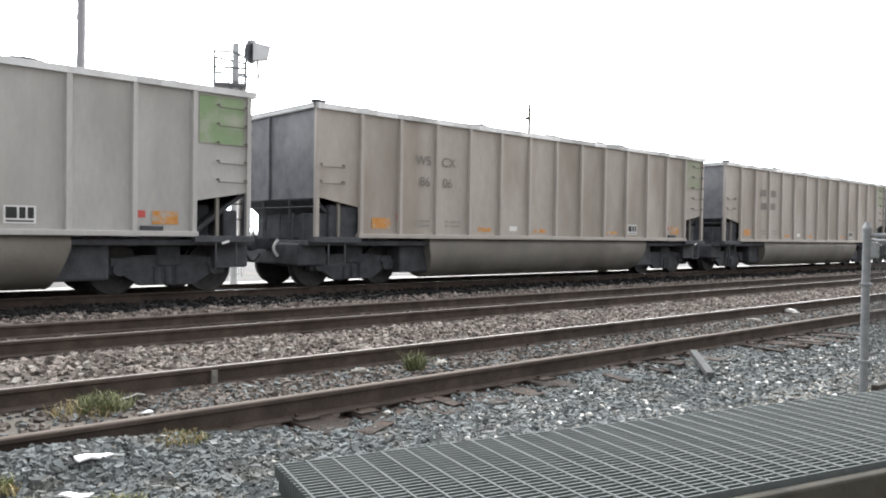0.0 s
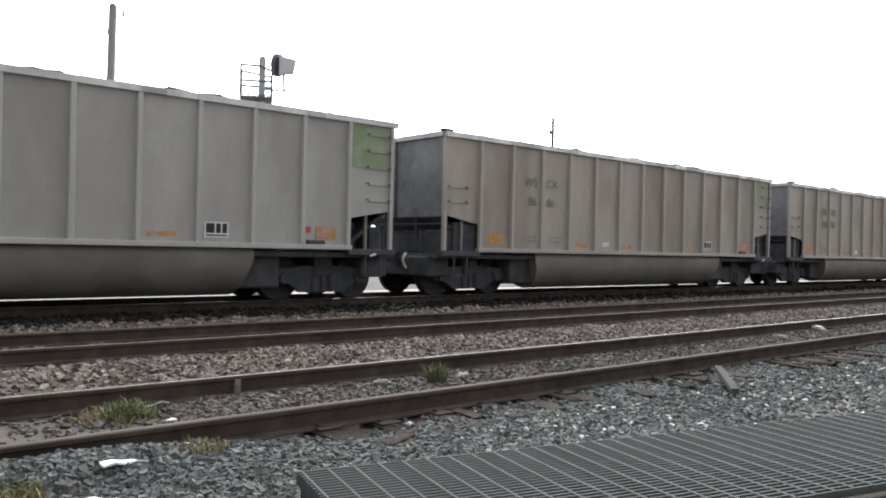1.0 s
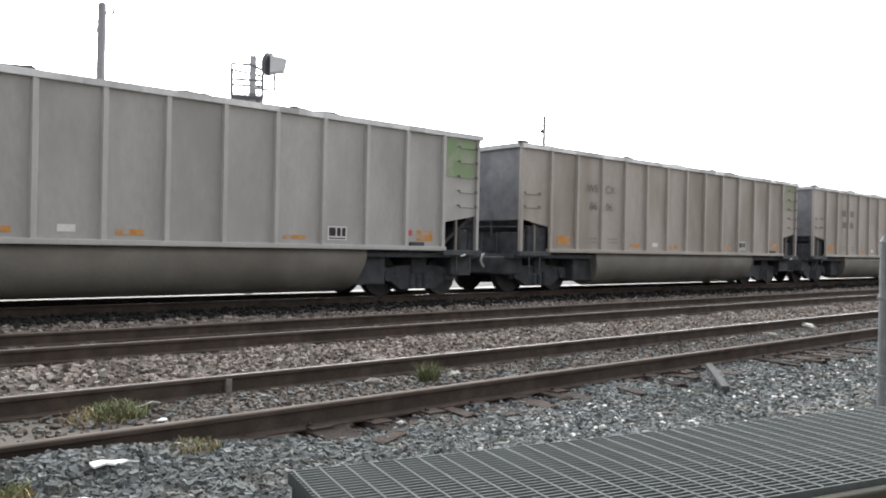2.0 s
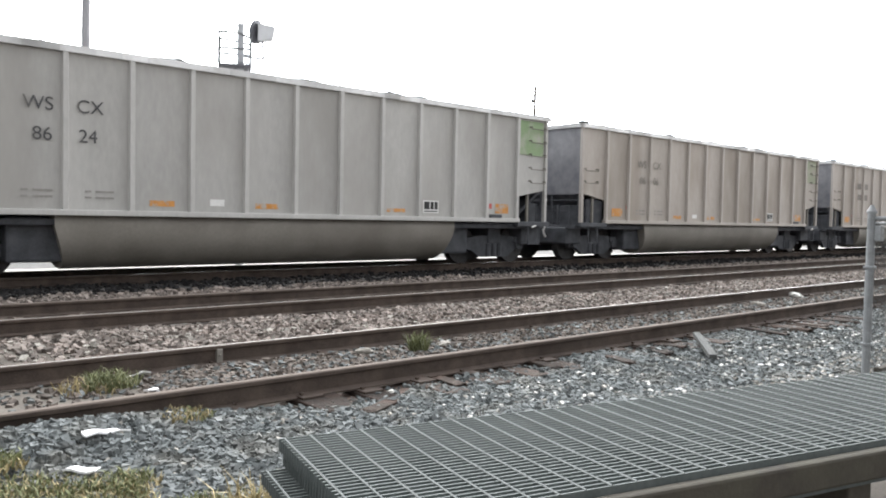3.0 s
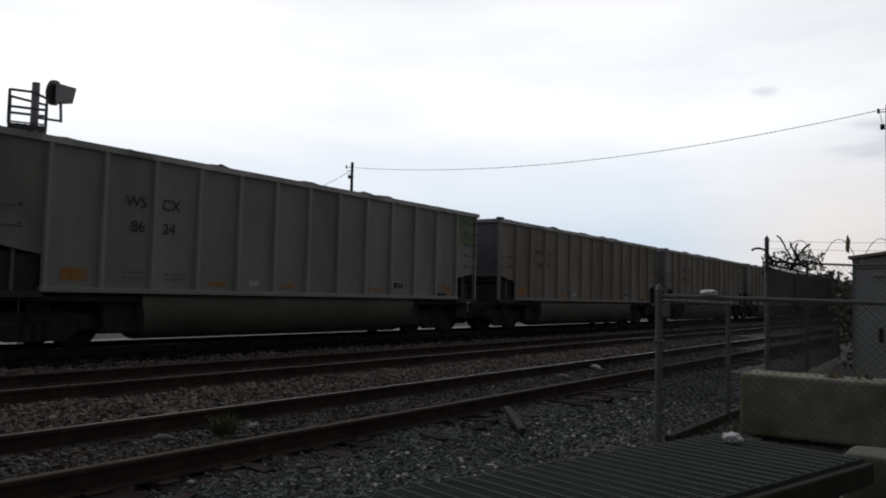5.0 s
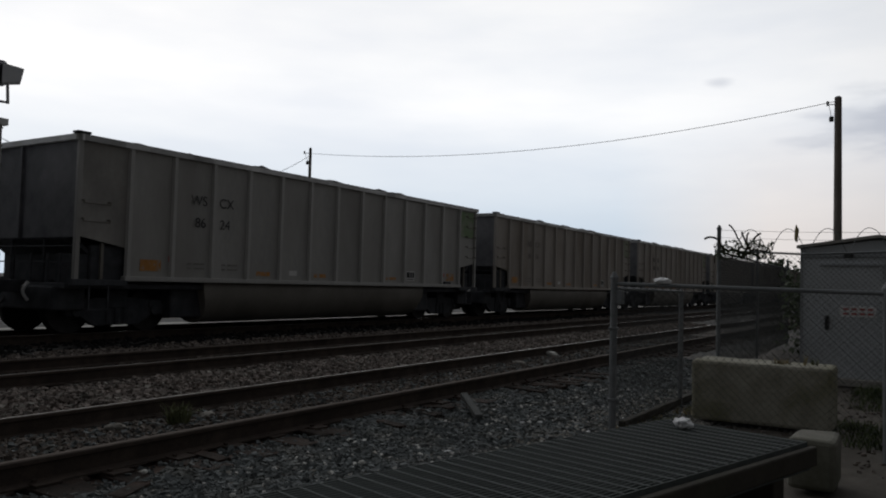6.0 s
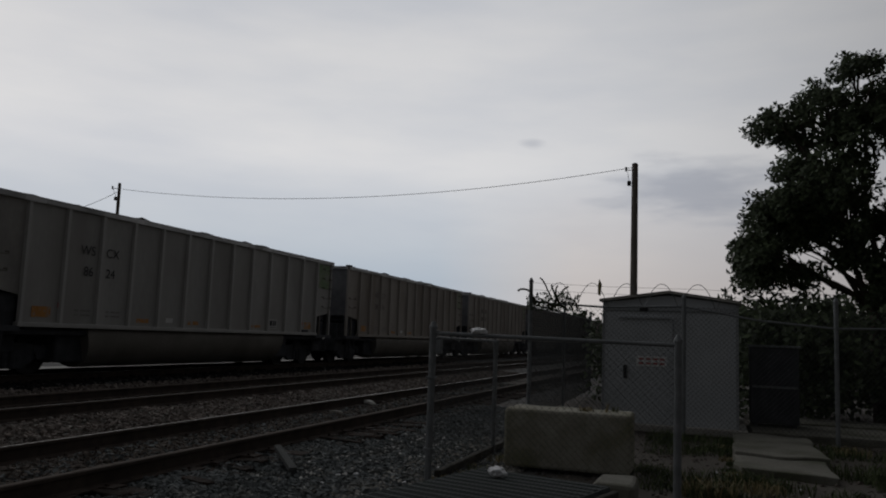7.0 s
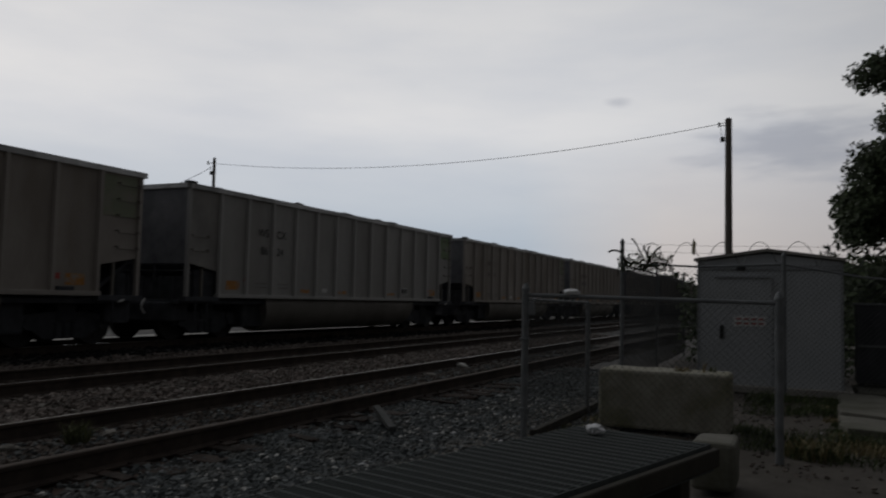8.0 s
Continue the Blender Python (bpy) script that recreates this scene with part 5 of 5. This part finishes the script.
for k in range(70):
    wx, wy = rngw.uniform(7.9, 13.3), rngw.uniform(-3.0, 0.75)
    if wx > 9.5 and -1.55 < wy < -0.15:
        continue
    tuft("weed_clump", "green and straw weeds in front of the shed", wx, wy, rngw.uniform(0.08, 0.24), rngw.uniform(0.2, 0.4), 150, M["dry"] if k % 9 == 0 else M["dark_grass"], 130 + k)
for k in range(9):
    tuft("weed_clump", "low weeds round the edge of the concrete pad", 9.6 + 0.45 * k, -0.22 + 0.05 * math.sin(k * 2.3), 0.09, 0.13, 90, M["dark_grass"] if k % 3 else M["dry"], 210 + k)
for k in range(9):
    tuft("weed_clump", "green weeds along the foot of the fence", 7.7 + 0.25 * k, rngw.uniform(2.3, 2.75), rngw.uniform(0.05, 0.15), 0.12, 50, M["grass"] if k % 2 else M["dry"], 70 + k)


# ---------------------------------------------------------------- slabs and litter
def slab(x0, x1, y0, y1, z1, label):
    bm = box(B(), x0, x1, y0, y1, -0.12, z1, 0.015)
    bmesh.ops.subdivide_edges(bm, edges=[e for e in bm.edges if e.calc_length() > 0.4], cuts=7, use_grid_fill=True)
    for v in bm.verts:
        p = v.co * 1.9
        v.co += Vector((0.09 * noise.noise(p), 0.09 * noise.noise(p + Vector((5, 0, 0))), 0.03 * noise.noise(p + Vector((0, 5, 0)))))
    ob = part("concrete_slab", bm, M["pad"])
    tagged(ob, label, "slab", "slabs by the shed")


slab(10.95, 13.45, -1.35, -0.30, 0.05, "cracked pale concrete pad among weeds")
slab(9.75, 10.90, -1.30, -0.26, 0.015, "sunken pale concrete pad among weeds")
slab(13.9, 15.6, -5.6, -0.62, 0.04, "pale concrete slab beside the shed")
slab(15.9, 17.2, -9.0, -1.2, 0.05, "pale concrete path under the tree")


def scrap(x, y, z, length, width, thick, turn, tilt, mat, name, label, category):
    bm = box(B(), -length / 2, length / 2, -width / 2, width / 2, 0, thick)
    bmesh.ops.subdivide_edges(bm, edges=[e for e in bm.edges if e.calc_length() > 0.05], cuts=3, use_grid_fill=True)
    for v in bm.verts:
        v.co.z += 0.55 * width * noise.noise(v.co * 9 + Vector((x, y, 0))) if thick < 0.02 else 0.06 * thick * noise.noise(v.co * 12)
    ob = part(name, bm, mat)
    ob.matrix_basis = pose(x, y, z, 0, tilt, turn)
    tagged(ob, label, category)


scrap(2.26, 6.22, 0.03, 0.22, 0.11, 0.012, -10, -8, M["bag"], "paper_scrap", "crumpled pale paper scrap beside weeds", "litter")
scrap(1.48, 4.55, 0.075, 0.27, 0.060, 0.012, 11, 4, M["bag"], "paper_scrap", "torn white paper lying on gravel", "litter")
scrap(1.23, 4.17, 0.0, 0.18, 0.055, 0.012, -50, -4, M["bag"], "paper_scrap", "torn white paper lying on gravel", "litter")
scrap(2.16, 5.64, 0.02, 0.10, 0.05, 0.012, 20, 5, M["bag"], "paper_scrap", "small white scrap beside the rail", "litter")
scrap(2.05, 6.62, 0.02, 0.12, 0.05, 0.012, 10, 5, M["bag"], "paper_scrap", "small white scrap beyond the rail", "litter")
scrap(7.50, 4.26, 0.03, 1.05, 0.075, 0.04, 219, 4, M["plank"], "broken_plank", "grey weathered broken plank leaning in gravel", "plank")
lump("white_rock", "pale stone lying between the rails", "stone", 4.42, 6.10, 0.025, 0.085, 0.045, 0.03, M["stone_pale"], 4)
lump("white_rock", "pale stone lying behind a grass tuft", "stone", 5.32, 5.95, 0.035, 0.11, 0.055, 0.032, M["stone_pale"], 5)
lump("pale_bottle", "pale bottle-shaped litter lying between the rails", "litter", 14.2, 6.30, 0.05, 0.20, 0.055, 0.045, M["chip"], 6)
lump("white_rock", "pale stone between the rails", "stone", 12.4, 6.10, 0.02, 0.11, 0.06, 0.03, M["stone_pale"], 7)
lump("white_rock", "white stone on the gravel", "stone", 4.75, 3.62, 0.01, 0.026, 0.020, 0.016, M["chip"], 8)
lump("white_rock", "white stone on the gravel", "stone", 3.55, 3.70, 0.01, 0.020, 0.016, 0.014, M["chip"], 9)
lump("white_rock", "white stone by the near rail", "stone", 3.6, 4.62, 0.01, 0.024, 0.020, 0.016, M["chip"], 10)


def tie_chunk(x, y, length, turn, seed):
    rng = random.Random(seed)
    bm = box(B(), -length / 2, length / 2, -0.055, 0.055, -0.05, 0.022, 0.008)
    for v in bm.verts:
        v.co += Vector((rng.uniform(-0.04, 0.04), rng.uniform(-0.014, 0.014), rng.uniform(-0.008, 0.008)))
    ob = part("tie_fragment", bm, M["tie"])
    ob.matrix_basis = pose(x, y, ground_z(x, y) + 0.018, rng.uniform(-4, 4), rng.uniform(-3, 3), turn)
    tagged(ob, "dark split fragment of an old wooden tie", "timber", "tie fragments beside the rail")


for k, (fx, fy, fl, ft) in enumerate(((3.15, 4.66, 0.42, 80), (3.28, 4.34, 0.34, 25), (4.2, 4.66, 0.36, 84), (5.45, 4.72, 0.40, 86), (6.17, 4.38, 0.40, 70), (7.0, 4.50, 0.42, 72),
                                      (7.45, 4.66, 0.40, 88), (9.4, 4.52, 0.55, 85), (9.93, 4.50, 0.6, 88), (10.42, 4.46, 0.62, 92), (10.95, 4.44, 0.6, 90), (11.45, 4.5, 0.6, 87), (11.95, 4.5, 0.55, 91))):
    tie_chunk(fx, fy, fl, ft, k)


# ---------------------------------------------------------------- behind the fence
def dark_cabinet():
    t = thing("steel_cabinet", "low black steel cabinet standing beside the shed", "cabinet", at=pose(14.9, -1.42, 0.04))
    part("body", box(B(), 0, 0.6, 0, 0.78, 0.05, 1.36, 0.015), M["underframe"], t)
    part("top", box(B(), -0.03, 0.63, -0.03, 0.81, 1.362, 1.40, 0.008), M["galv"], t)
    part("trim", box(B(), -0.016, -0.002, 0.02, 0.76, 0.66, 0.70), M["galv"], t)
    for x0 in (0.04, 0.48):
        for y0 in (0.04, 0.66):
            part("foot", box(B(), x0, x0 + 0.08, y0, y0 + 0.08, 0.0, 0.049), M["underframe"], t)


dark_cabinet()
rngl = random.Random(44)
for k in range(8):
    lx, ly = rngl.uniform(8.2, 12.2), rngl.uniform(-0.9, 0.7)
    lump("litter_scrap", "small white scrap of litter among weeds", "litter", lx, ly, ground_z(lx, ly) + 0.018, 0.020, 0.018, 0.014, M["bag"], 50 + k)
for k in range(10):
    lx, ly = rngl.uniform(5.5, 8.5), rngl.uniform(2.75, 3.6)
    lump("litter_scrap", "small white scrap of litter on gravel", "litter", lx, ly, ground_z(lx, ly) + 0.03, 0.030, 0.018, 0.012, M["bag"], 80 + k)


# ---------------------------------------------------------------- what moves
def run(t):
    """How far the train has rolled; it eases off a little late on."""
    u = min(1, max(0, (t - 4) / 3.2))
    return SPEED * t - 0.31 * u * u * (3 - 2 * u)


def motions():
    ticks = [i * 0.25 for i in range(33)]
    for car, x in zip(CARS, START):
        walk(car, [(t, pose(x + run(t), TRAIN, Z3)) for t in ticks])
        if x > 75:
            continue
        for w in car.children_recursive:
            if w.name.startswith("wheelset"):
                dx, z = w.matrix_basis.translation.x, w.matrix_basis.translation.z
                walk(w, [(t, pose(dx, 0, z, 0, math.degrees(run(t) / 0.457), 0)) for t in ticks])


motions()
